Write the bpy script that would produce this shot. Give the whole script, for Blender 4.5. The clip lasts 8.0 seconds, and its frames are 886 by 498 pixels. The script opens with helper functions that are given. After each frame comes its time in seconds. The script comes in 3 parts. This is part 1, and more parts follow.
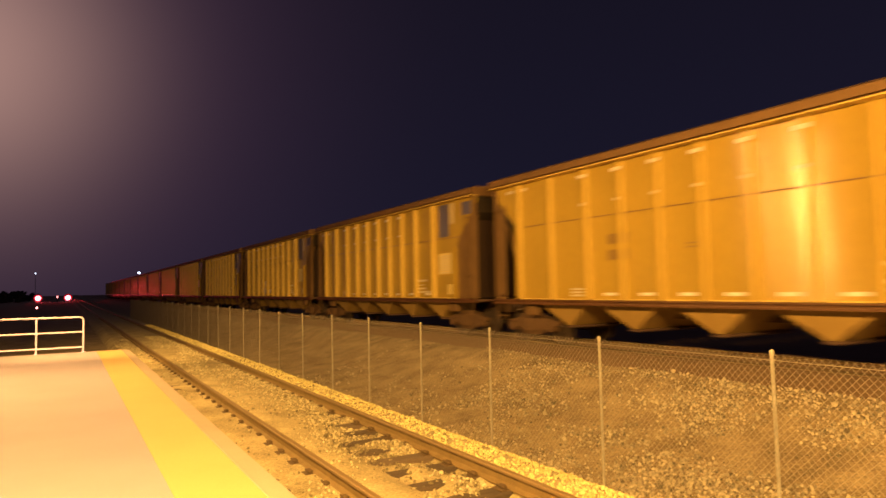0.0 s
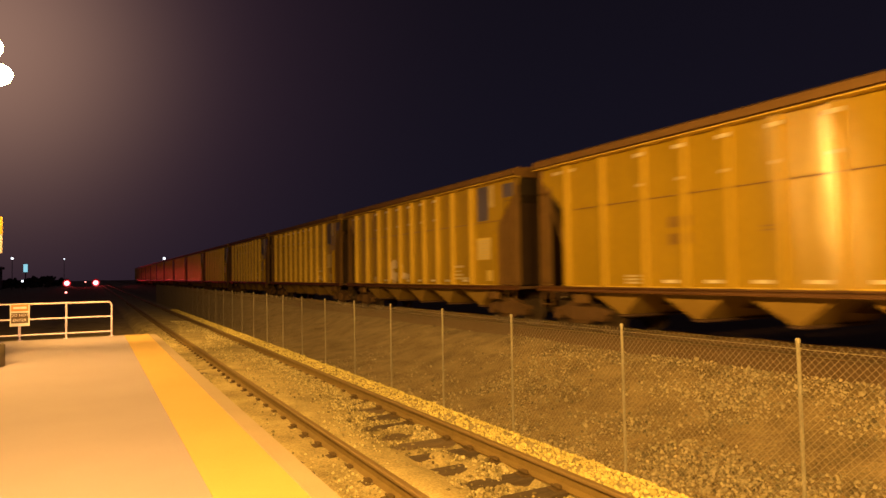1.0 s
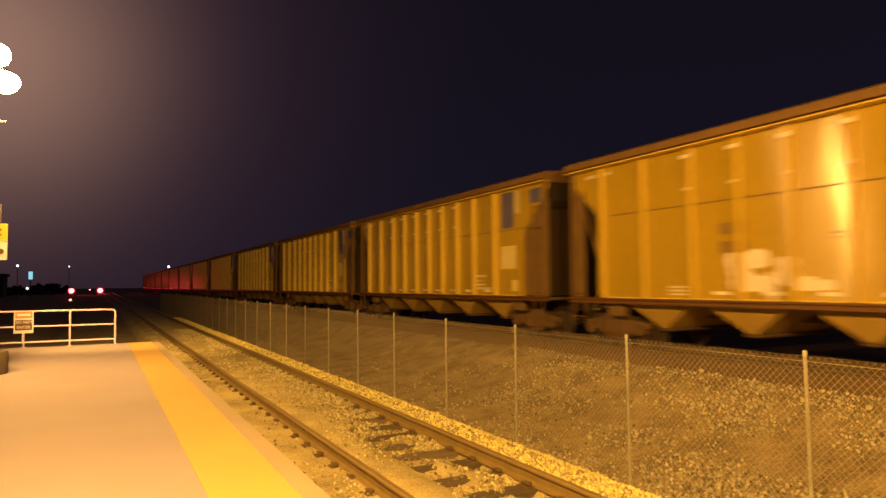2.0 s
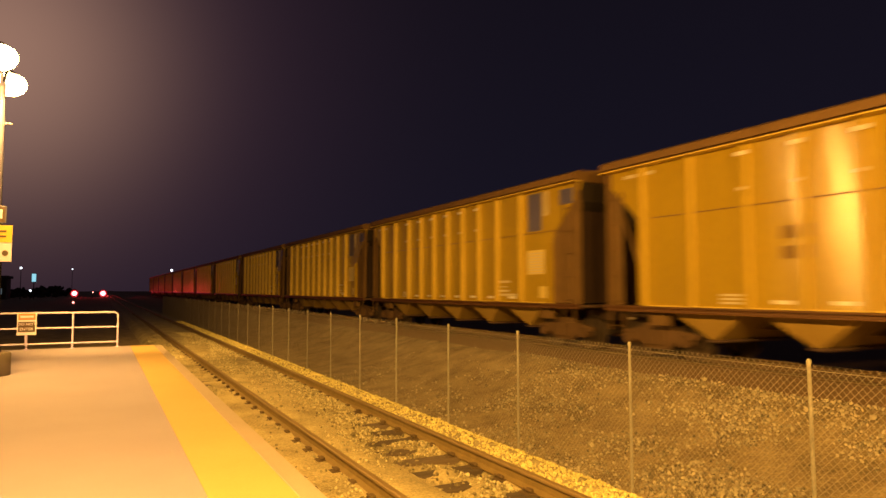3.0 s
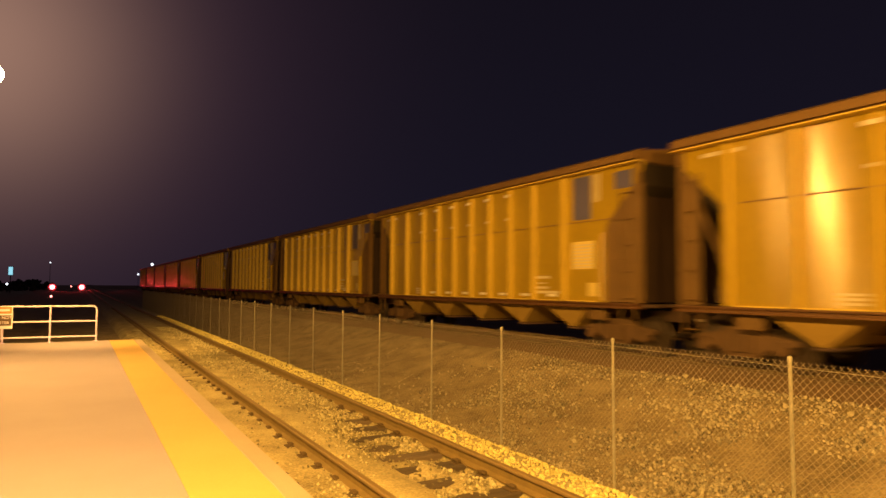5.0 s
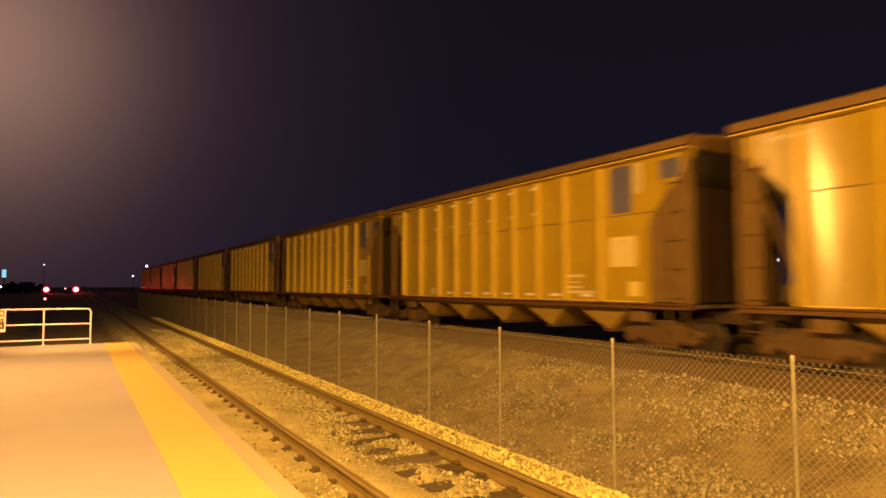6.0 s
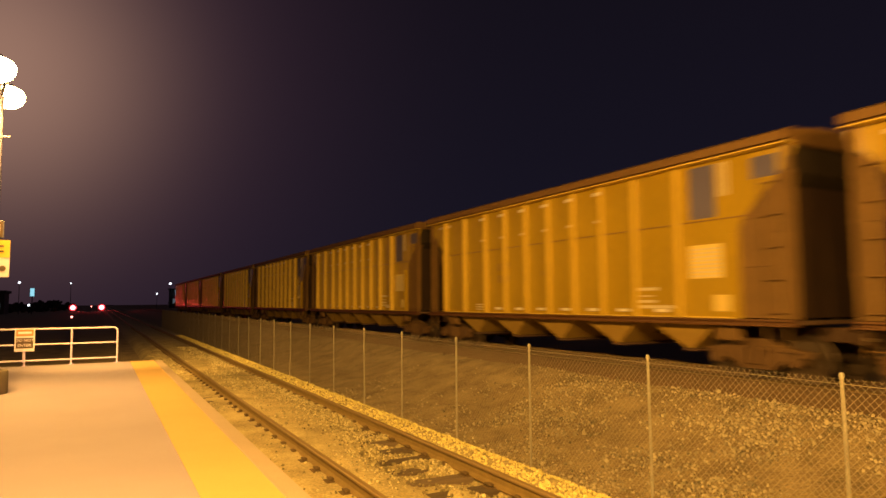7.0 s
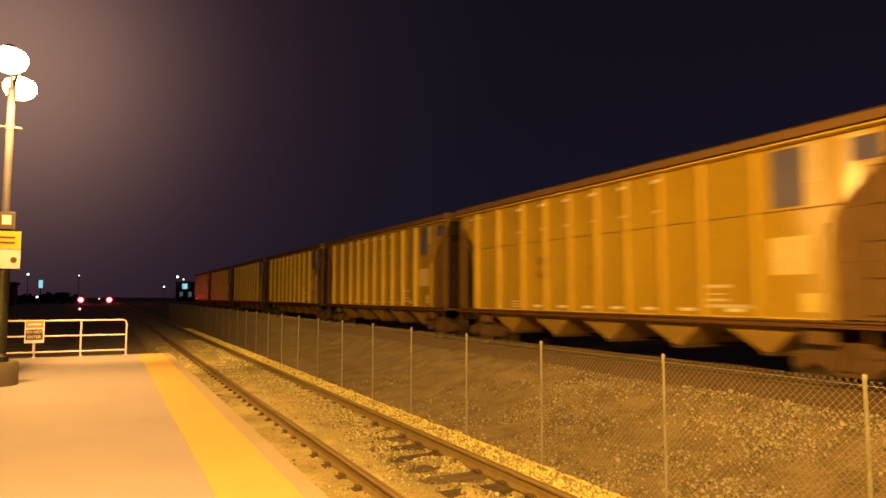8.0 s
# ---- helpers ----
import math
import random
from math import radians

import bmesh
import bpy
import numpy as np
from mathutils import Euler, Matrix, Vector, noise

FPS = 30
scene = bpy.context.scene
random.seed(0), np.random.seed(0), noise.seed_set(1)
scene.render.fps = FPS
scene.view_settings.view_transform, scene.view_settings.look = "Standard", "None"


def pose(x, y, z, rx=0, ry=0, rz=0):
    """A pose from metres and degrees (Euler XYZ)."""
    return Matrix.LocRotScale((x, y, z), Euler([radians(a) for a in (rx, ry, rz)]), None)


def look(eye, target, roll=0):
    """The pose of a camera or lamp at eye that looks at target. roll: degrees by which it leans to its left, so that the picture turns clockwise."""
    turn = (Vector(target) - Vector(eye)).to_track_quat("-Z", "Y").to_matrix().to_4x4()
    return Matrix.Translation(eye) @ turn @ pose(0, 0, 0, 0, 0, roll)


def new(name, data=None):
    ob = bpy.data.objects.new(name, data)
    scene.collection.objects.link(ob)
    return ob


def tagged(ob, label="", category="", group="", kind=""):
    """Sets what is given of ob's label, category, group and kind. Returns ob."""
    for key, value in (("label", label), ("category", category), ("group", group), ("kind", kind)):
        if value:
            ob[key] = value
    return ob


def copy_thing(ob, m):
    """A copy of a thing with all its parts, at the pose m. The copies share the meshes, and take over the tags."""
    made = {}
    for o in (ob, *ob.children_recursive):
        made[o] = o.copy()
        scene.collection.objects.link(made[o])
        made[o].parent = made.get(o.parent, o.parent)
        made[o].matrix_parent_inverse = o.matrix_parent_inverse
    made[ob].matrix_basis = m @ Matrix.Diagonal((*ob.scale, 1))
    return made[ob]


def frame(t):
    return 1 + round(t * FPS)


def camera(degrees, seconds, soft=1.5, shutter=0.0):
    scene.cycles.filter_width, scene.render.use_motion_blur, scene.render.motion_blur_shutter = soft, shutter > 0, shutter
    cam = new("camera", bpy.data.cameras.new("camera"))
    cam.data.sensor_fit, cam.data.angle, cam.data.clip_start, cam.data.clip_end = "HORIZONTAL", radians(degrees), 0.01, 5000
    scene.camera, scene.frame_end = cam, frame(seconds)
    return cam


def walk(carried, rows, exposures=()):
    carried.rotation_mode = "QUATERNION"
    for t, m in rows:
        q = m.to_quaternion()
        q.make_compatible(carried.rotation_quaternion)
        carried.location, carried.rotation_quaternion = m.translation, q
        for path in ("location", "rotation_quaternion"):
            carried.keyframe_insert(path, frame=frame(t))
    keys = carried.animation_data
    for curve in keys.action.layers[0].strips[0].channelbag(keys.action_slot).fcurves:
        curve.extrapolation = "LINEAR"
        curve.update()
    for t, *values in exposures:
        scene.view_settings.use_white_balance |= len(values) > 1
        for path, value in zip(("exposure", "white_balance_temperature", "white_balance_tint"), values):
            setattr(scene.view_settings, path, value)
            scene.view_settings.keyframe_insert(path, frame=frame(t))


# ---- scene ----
cam = camera(68.0, 8.0, 1.5, 0.55)
PATH = [
    (0, (-2.533, 0.957, 1.935), (-1.539, 2.688, 2.05), -1.1),
    (0.5, (-2.537, 0.958, 1.929), (-1.582, 2.713, 2.02), -0.9),
    (1, (-2.554, 0.952, 1.937), (-1.615, 2.717, 2.012), -0.9),
    (1.5, (-2.541, 0.971, 1.935), (-1.607, 2.737, 2.023), -0.8),
    (3, (-2.553, 0.978, 1.92), (-1.633, 2.749, 2.044), 0.0),
    (3.5, (-2.522, 1.012, 1.952), (-1.594, 2.78, 2.067), -0.1),
    (4, (-2.545, 0.999, 1.928), (-1.602, 2.759, 2.046), 0.3),
    (4.5, (-2.552, 1.0, 1.909), (-1.595, 2.752, 2.025), 0.6),
    (6, (-2.533, 1.106, 1.921), (-1.556, 2.848, 2.033), 0.0),
    (6.5, (-2.553, 1.167, 1.929), (-1.608, 2.924, 2.065), -0.3),
    (7, (-2.572, 1.27, 1.947), (-1.65, 3.037, 2.104), -0.5),
    (7.5, (-2.589, 1.365, 1.905), (-1.676, 3.137, 2.061), -0.0),
    (8, (-2.622, 1.385, 1.947), (-1.716, 3.162, 2.092), 0.1),
]
walk(cam, [(t, look(eye, target, roll)) for t, eye, target, roll in PATH], [(0, 0.43, 5750, 15), (0.2, 0.25, 6000, 14), (0.5, -0.06, 6450, 10.5), (1.6, -0.05, 6500, 10), (2.8, 0.06, 6500, 10), (7.4, 0.08, 6500, 10), (8, 0.04, 6500, 10)])

# ---- world and lights ----
SODIUM = (1.0, 0.475, 0.08)
world = bpy.data.worlds.new("night_sky")
scene.world = world
world.use_nodes = True
wn, wl = world.node_tree.nodes, world.node_tree.links
wn.clear()
w_out = wn.new("ShaderNodeOutputWorld")
w_bg = wn.new("ShaderNodeBackground")
w_tc = wn.new("ShaderNodeTexCoord")
w_sep = wn.new("ShaderNodeSeparateXYZ")
w_ramp = wn.new("ShaderNodeValToRGB")
w_mix = wn.new("ShaderNodeMix")
w_mix.data_type = "RGBA"
wl.new(w_tc.outputs["Generated"], w_sep.inputs[0])
wl.new(w_sep.outputs["Z"], w_ramp.inputs[0])
w_ramp.color_ramp.elements[0].position = 0.0
w_ramp.color_ramp.elements[0].color = (0.0078, 0.0068, 0.0145, 1)
w_ramp.color_ramp.elements[1].position = 0.5
w_ramp.color_ramp.elements[1].color = (0.006, 0.0045, 0.0085, 1)
# the end lamp's hazy halo is painted into the sky, narrow and wide
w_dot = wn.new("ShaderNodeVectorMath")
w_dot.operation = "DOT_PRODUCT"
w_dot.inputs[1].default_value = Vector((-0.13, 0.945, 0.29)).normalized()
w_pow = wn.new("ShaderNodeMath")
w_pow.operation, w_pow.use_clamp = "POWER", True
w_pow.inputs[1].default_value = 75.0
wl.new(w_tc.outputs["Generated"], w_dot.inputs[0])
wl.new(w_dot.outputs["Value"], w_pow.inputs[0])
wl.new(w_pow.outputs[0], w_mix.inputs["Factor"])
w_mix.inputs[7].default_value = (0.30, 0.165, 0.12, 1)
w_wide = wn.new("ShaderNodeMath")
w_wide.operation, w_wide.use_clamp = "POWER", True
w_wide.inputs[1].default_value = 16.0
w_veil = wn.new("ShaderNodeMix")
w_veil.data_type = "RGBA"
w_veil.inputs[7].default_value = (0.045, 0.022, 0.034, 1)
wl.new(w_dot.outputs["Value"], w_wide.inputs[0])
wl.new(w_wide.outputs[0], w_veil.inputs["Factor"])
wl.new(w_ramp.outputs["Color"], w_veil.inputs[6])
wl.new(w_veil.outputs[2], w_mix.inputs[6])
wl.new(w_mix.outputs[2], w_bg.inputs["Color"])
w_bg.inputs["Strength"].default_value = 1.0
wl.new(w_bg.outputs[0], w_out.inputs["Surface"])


def lamp(name, x, y, z, watts, color, radius):
    data = bpy.data.lights.new(name, "POINT")
    data.energy, data.color, data.shadow_soft_size = watts, color, radius
    ob = new(name, data)
    ob.matrix_world = pose(x, y, z)
    return ob


# twin-headed sodium lamps stand along the platform
LAMP_POSTS = [(-4.44, 16.6, 420), (-4.47, 1.5, 4900), (-4.47, -15.0, 6200)]
HEADS = ((0.05, -0.95), (0.03, 0.95))
for lx, ly, watts in LAMP_POSTS:
    for dx, dy in HEADS:
        lamp("platform_light", lx + dx, ly + dy, 5.9, watts, SODIUM, 0.16)
# spots added at the end post to brighten the platform and the track beyond
for (dx, dy), aim, watts, cone, blend in ((HEADS[0], (-4.1, 15.66, 0), 2150, 171, 0.16), (HEADS[1], (-1.2, 26.0, 0), 6500, 68, 1.0)):
    fill_spot = bpy.data.lights.new("hooded_light", "SPOT")
    fill_spot.energy, fill_spot.color, fill_spot.shadow_soft_size, fill_spot.spot_size, fill_spot.spot_blend = watts, SODIUM, 0.16, radians(cone), blend
    new("hooded_light", fill_spot).matrix_world = look((-4.44 + dx, 16.6 + dy, 5.9), aim)

# ---- mesh helpers ----


class Mesh:
    """Collects vertices and faces of one part."""

    def __init__(self):
        self.v, self.f = [], []

    def add(self, verts, faces):
        n = len(self.v)
        self.v += [tuple(p) for p in verts]
        self.f += [tuple(i + n for i in f) for f in faces]
        return self

    def box(self, x0, x1, y0, y1, z0, z1, b=0.0):
        if b <= 0:
            v = [(x, y, z) for z in (z0, z1) for y in (y0, y1) for x in (x0, x1)]
            return self.add(v, [(0, 2, 3, 1), (4, 5, 7, 6), (0, 1, 5, 4), (2, 6, 7, 3), (0, 4, 6, 2), (1, 3, 7, 5)])
        out = []
        for z, e in ((z0, b), (z0 + b, 0), (z1 - b, 0), (z1, b)):
            out += [(x0 + e + b, y0 + e, z), (x1 - e - b, y0 + e, z), (x1 - e, y0 + e + b, z), (x1 - e, y1 - e - b, z),
                    (x1 - e - b, y1 - e, z), (x0 + e + b, y1 - e, z), (x0 + e, y1 - e - b, z), (x0 + e, y0 + e + b, z)]
        faces = [tuple(range(7, -1, -1)), tuple(range(24, 32))]
        for k in range(3):
            faces += [(8 * k + i, 8 * k + (i + 1) % 8, 8 * k + 8 + (i + 1) % 8, 8 * k + 8 + i) for i in range(8)]
        return self.add(out, faces)

    def tube(self, a, b, r, n=8, r2=None):
        a, b = Vector(a), Vector(b)
        q = (b - a).to_track_quat("Z", "Y")
        r2 = r if r2 is None else r2
        ring = [q @ Vector((math.cos(6.28318 * i / n), math.sin(6.28318 * i / n), 0)) for i in range(n)]
        v = [a + p * r for p in ring] + [b + p * r2 for p in ring]
        f = [(i, (i + 1) % n, n + (i + 1) % n, n + i) for i in range(n)]
        return self.add(v, f + [tuple(range(n - 1, -1, -1)), tuple(range(n, 2 * n))])

    def path(self, pts, r, n=8):
        for a, b in zip(pts, pts[1:]):
            self.tube(a, b, r, n)
        return self

    def prism(self, poly, axis, a, b):
        """A polygon of two coordinates drawn out from a to b along the axis."""
        def at(p, w):
            return {"x": (w, p[0], p[1]), "y": (p[0], w, p[1]), "z": (p[0], p[1], w)}[axis]
        n = len(poly)
        v = [at(p, a) for p in poly] + [at(p, b) for p in poly]
        f = [(i, (i + 1) % n, n + (i + 1) % n, n + i) for i in range(n)]
        return self.add(v, f + [tuple(range(n - 1, -1, -1)), tuple(range(n, 2 * n))])

    def lathe(self, prof, x, y, n=16):
        """A profile of radius and height turned about an upright axis at x, y."""
        v = [(x + r * math.cos(6.28318 * i / n), y + r * math.sin(6.28318 * i / n), z) for r, z in prof for i in range(n)]
        f = [(k * n + i, k * n + (i + 1) % n, (k + 1) * n + (i + 1) % n, (k + 1) * n + i) for k in range(len(prof) - 1) for i in range(n)]
        return self.add(v, f + [tuple(range(n - 1, -1, -1)), tuple(range((len(prof) - 1) * n, len(prof) * n))])

    def data(self, name, material, smooth=False):
        me = bpy.data.meshes.new(name)
        me.from_pydata(self.v, [], self.f)
        bm = bmesh.new()
        bm.from_mesh(me)
        bmesh.ops.recalc_face_normals(bm, faces=bm.faces)
        bm.to_mesh(me)
        bm.free()
        me.materials.append(material)
        if smooth:
            me.polygons.foreach_set("use_smooth", [True] * len(me.polygons))
            me.set_sharp_from_angle(angle=0.7)
        return me


def part(name, mesh, material, parent=None, label="", smooth=False):
    ob = new(name, mesh.data(name, material, smooth))
    ob.parent = parent
    return tagged(ob, label)


def thing(name, x, y, z, label, category, group="", kind="", rz=0):
    ob = new(name)
    ob.empty_display_size = 0.2
    ob.matrix_world = pose(x, y, z, 0, 0, rz)
    return tagged(ob, label, category, group, kind)


# ---- materials ----


def material(name, base, other, scale=3.0, rough=0.7, metal=0.0, bump=0.15, grain=60.0, island=False, per_object=False, vary=1.0, spread=0.5, stretch=(1, 1, 1), rough_to=None):
    """Two scales of noise between two colours, with relief."""
    m = bpy.data.materials.new(name)
    m.use_nodes = True
    nt = m.node_tree
    n, l = nt.nodes, nt.links
    bsdf = n["Principled BSDF"]
    tc = n.new("ShaderNodeTexCoord")
    mp = n.new("ShaderNodeMapping")
    mp.inputs["Scale"].default_value = stretch
    l.new(tc.outputs["Object"], mp.inputs["Vector"])
    big, fine = n.new("ShaderNodeTexNoise"), n.new("ShaderNodeTexNoise")
    for tex, s, d in ((big, scale, 5.0), (fine, grain, 3.0)):
        tex.inputs["Scale"].default_value, tex.inputs["Detail"].default_value = s, d
        l.new(mp.outputs[0], tex.inputs["Vector"])
    add = n.new("ShaderNodeMath")
    add.operation = "ADD"
    l.new(big.outputs["Fac"], add.inputs[0])
    l.new(fine.outputs["Fac"], add.inputs[1])
    last = add
    if island or per_object:
        info = n.new("ShaderNodeNewGeometry" if island else "ShaderNodeObjectInfo")
        mul = n.new("ShaderNodeMath")
        mul.operation = "MULTIPLY_ADD"
        l.new(info.outputs["Random Per Island" if island else "Random"], mul.inputs[0])
        mul.inputs[1].default_value = vary
        mul.inputs[2].default_value = -0.5 * vary
        plus = n.new("ShaderNodeMath")
        plus.operation = "ADD"
        l.new(add.outputs[0], plus.inputs[0])
        l.new(mul.outputs[0], plus.inputs[1])
        last = plus
    rng = n.new("ShaderNodeMapRange")
    rng.inputs["From Min"].default_value, rng.inputs["From Max"].default_value = 1 - spread, 1 + spread
    l.new(last.outputs[0], rng.inputs["Value"])
    mix = n.new("ShaderNodeMix")
    mix.data_type = "RGBA"
    mix.inputs[6].default_value, mix.inputs[7].default_value = (*base, 1), (*other, 1)
    l.new(rng.outputs[0], mix.inputs["Factor"])
    l.new(mix.outputs[2], bsdf.inputs["Base Color"])
    bsdf.inputs["Roughness"].default_value, bsdf.inputs["Metallic"].default_value = rough, metal
    if rough_to is not None:
        rr = n.new("ShaderNodeMapRange")
        rr.inputs["From Min"].default_value, rr.inputs["From Max"].default_value = 0.3, 0.7
        rr.inputs["To Min"].default_value, rr.inputs["To Max"].default_value = rough, rough_to
        l.new(big.outputs["Fac"], rr.inputs["Value"])
        l.new(rr.outputs[0], bsdf.inputs["Roughness"])
    bp = n.new("ShaderNodeBump")
    bp.inputs["Strength"].default_value, bp.inputs["Distance"].default_value = bump, 0.01
    l.new(fine.outputs["Fac"], bp.inputs["Height"])
    l.new(bp.outputs[0], bsdf.inputs["Normal"])
    return m


def dent(m, scale, strength, distance):
    """Adds shallow large dents, as in thin sheet metal."""
    n, l = m.node_tree.nodes, m.node_tree.links
    bsdf = n["Principled BSDF"]
    tc, tex, bp = n.new("ShaderNodeTexCoord"), n.new("ShaderNodeTexNoise"), n.new("ShaderNodeBump")
    tex.inputs["Scale"].default_value, tex.inputs["Detail"].default_value = scale, 1.0
    bp.inputs["Strength"].default_value, bp.inputs["Distance"].default_value = strength, distance
    l.new(tc.outputs["Object"], tex.inputs["Vector"])
    l.new(tex.outputs["Fac"], bp.inputs["Height"])
    l.new(bsdf.inputs["Normal"].links[0].from_socket, bp.inputs["Normal"])
    l.new(bp.outputs[0], bsdf.inputs["Normal"])
    l.new(bp.outputs[0], bsdf.inputs["Coat Normal"])


def glow(name, color, strength):
    m = bpy.data.materials.new(name)
    m.use_nodes = True
    b = m.node_tree.nodes["Principled BSDF"]
    b.inputs["Base Color"].default_value = (*color, 1)
    b.inputs["Emission Color"].default_value, b.inputs["Emission Strength"].default_value = (*color, 1), strength
    return m


CONCRETE = material("concrete", (0.33, 0.305, 0.44), (0.40, 0.37, 0.535), 0.8, 0.85, bump=0.2, grain=120)
CURB = material("curb_concrete", (0.36, 0.31, 0.27), (0.46, 0.40, 0.35), 1.5, 0.85, bump=0.25, grain=90)
PLINTH = material("plinth_concrete", (0.10, 0.085, 0.075), (0.16, 0.14, 0.12), 2.5, 0.85, bump=0.25, grain=90)
TACTILE = material("tactile_yellow", (0.57, 0.42, 0.17), (0.66, 0.49, 0.21), 1.2, 0.6, bump=0.1, grain=80)
BALLAST = material("ballast", (0.18, 0.156, 0.08), (0.52, 0.46, 0.265), 1.5, 0.95, bump=1.0, grain=35, spread=0.32)
SOIL = material("bank_gravel", (0.125, 0.098, 0.056), (0.41, 0.345, 0.21), 1.7, 0.95, bump=1.0, grain=24, spread=0.3)
STONE_LIGHT = material("pale_stone", (0.15, 0.135, 0.08), (0.53, 0.50, 0.33), 14, 0.95, bump=0.4, grain=90, island=True)
STONE_BANK = material("bank_stone", (0.075, 0.065, 0.043), (0.56, 0.52, 0.39), 14, 0.95, bump=0.4, grain=90, island=True, spread=0.6)
STONE_SHOULDER = material("shoulder_stone", (0.39, 0.36, 0.15), (0.66, 0.615, 0.28), 14, 0.95, bump=0.4, grain=90, island=True)
STONE_OILY_SHADED = material("oily_shaded_stone", (0.06, 0.05, 0.03), (0.30, 0.265, 0.16), 14, 0.9, bump=0.4, grain=90, island=True, spread=0.6)
TIE_WOOD = material("tie_timber", (0.055, 0.042, 0.032), (0.13, 0.10, 0.075), 4, 0.9, bump=0.6, grain=40, per_object=True, stretch=(0.3, 3, 3))
RAIL_STEEL = material("rusty_rail", (0.13, 0.095, 0.036), (0.23, 0.168, 0.066), 6, 0.75, 0.2, bump=0.3, grain=70)
RAIL_HEAD = material("worn_rail_head", (0.17, 0.125, 0.06), (0.27, 0.20, 0.105), 5, 0.68, 0.3, bump=0.05, grain=60, stretch=(8, 0.4, 8))
RUST_AND_SHADE = material("rusty_shaded_iron", (0.06, 0.042, 0.02), (0.13, 0.09, 0.045), 9, 0.85, 0.2, bump=0.4, grain=60)
GALV = material("galvanised_steel", (0.20, 0.20, 0.18), (0.42, 0.42, 0.38), 7, 0.6, 0.3, bump=0.15, grain=50, spread=0.3, stretch=(1, 1, 0.4))
WIRE = material("fence_wire", (0.27, 0.24, 0.20), (0.40, 0.355, 0.30), 7, 0.6, 0.2, bump=0.05, grain=90)
# dark brown bed with the train's shade put into its colour
DARK_SHADED_BALLAST = material("dark_shaded_ballast", (0.11, 0.075, 0.042), (0.30, 0.205, 0.115), 6.0, 0.95, bump=1.0, grain=26)
WHITE_RAIL = material("white_rail_paint", (0.47, 0.41, 0.76), (0.58, 0.51, 0.88), 4, 0.45, bump=0.05, grain=80)
DARK_POLE = material("dark_pole_paint", (0.014, 0.016, 0.016), (0.026, 0.028, 0.028), 4, 0.5, bump=0.05, grain=70)
PALE_POLE = material("pale_pole_paint", (0.05, 0.052, 0.11), (0.085, 0.088, 0.17), 4, 0.5, bump=0.05, grain=70)
SIGN_WHITE = material("sign_white", (0.58, 0.55, 0.80), (0.66, 0.63, 0.88), 4, 0.5, bump=0.02)
SIGN_YELLOW = material("sign_yellow", (0.52, 0.36, 0.03), (0.60, 0.42, 0.04), 4, 0.5, bump=0.02)
SIGN_DARK = material("sign_dark", (0.05, 0.035, 0.03), (0.08, 0.05, 0.04), 4, 0.6, bump=0.02)
SIGN_ORANGE = material("sign_orange", (0.36, 0.17, 0.08), (0.44, 0.21, 0.10), 4, 0.6, bump=0.02)
CAR_PAINT = material("car_yellow_paint", (0.325, 0.231, 0.012), (0.465, 0.33, 0.022), 0.9, 0.18, 0.0, bump=0.03, grain=18, stretch=(1, 1, 0.35), rough_to=0.26, per_object=True, vary=0.5)
_paint = CAR_PAINT.node_tree.nodes["Principled BSDF"].inputs
_paint["Specular IOR Level"].default_value, _paint["Anisotropic"].default_value = 0.85, 0.96
dent(CAR_PAINT, 1.3, 0.2, 0.03)
# rolled upright, the sheets smear a light's image up and down
_upright = CAR_PAINT.node_tree.nodes.new("ShaderNodeCombineXYZ")
_upright.inputs["Z"].default_value = 1.0
CAR_PAINT.node_tree.links.new(_upright.outputs[0], _paint["Tangent"])
CAR_DARK = material("car_underframe", (0.07, 0.042, 0.032), (0.14, 0.09, 0.065), 3, 0.8, 0.1, bump=0.3, grain=40)
CAR_END = material("car_end_brown", (0.11, 0.066, 0.022), (0.20, 0.12, 0.04), 2, 0.7, 0.0, bump=0.2, grain=30)
TRUCK = material("dusty_truck_iron", (0.085, 0.052, 0.028), (0.165, 0.10, 0.052), 4, 0.85, 0.1, bump=0.3, grain=40)
# both sheets carry the shade between the cars in their near-black browns
CAR_SLOPE_SHADED = material("slope_sheet_shaded", (0.012, 0.008, 0.006), (0.028, 0.018, 0.011), 2, 0.8, 0.0, bump=0.2, grain=30)
END_SHADED = material("end_sheet_shaded", (0.02, 0.01, 0.006), (0.036, 0.018, 0.01), 2, 0.75, 0.0, bump=0.2, grain=30)
CAR_SILL = material("car_sill", (0.09, 0.04, 0.015), (0.17, 0.085, 0.03), 3, 0.5, 0.1, bump=0.2, grain=40)
CAR_ROOF = material("car_roof_edge", (0.145, 0.083, 0.028), (0.23, 0.138, 0.042), 2, 0.6, 0.1, bump=0.15, grain=30)
CAR_WHITE = material("stencil_white", (0.50, 0.45, 0.30), (0.68, 0.62, 0.44), 6, 0.5, bump=0.03)
REFLECTOR = material("reflector_white", (0.72, 0.70, 0.60), (0.85, 0.83, 0.74), 6, 0.35, bump=0.02)
TAG_PAINT = material("pale_spray_paint", (0.66, 0.60, 0.56), (0.86, 0.80, 0.76), 3, 0.6, bump=0.03)
CAR_GREY = material("patch_grey_blue", (0.075, 0.075, 0.19), (0.12, 0.12, 0.28), 2, 0.5, bump=0.03)
CAR_BLACK = material("stencil_black", (0.17, 0.105, 0.018), (0.25, 0.155, 0.03), 6, 0.6, bump=0.03)
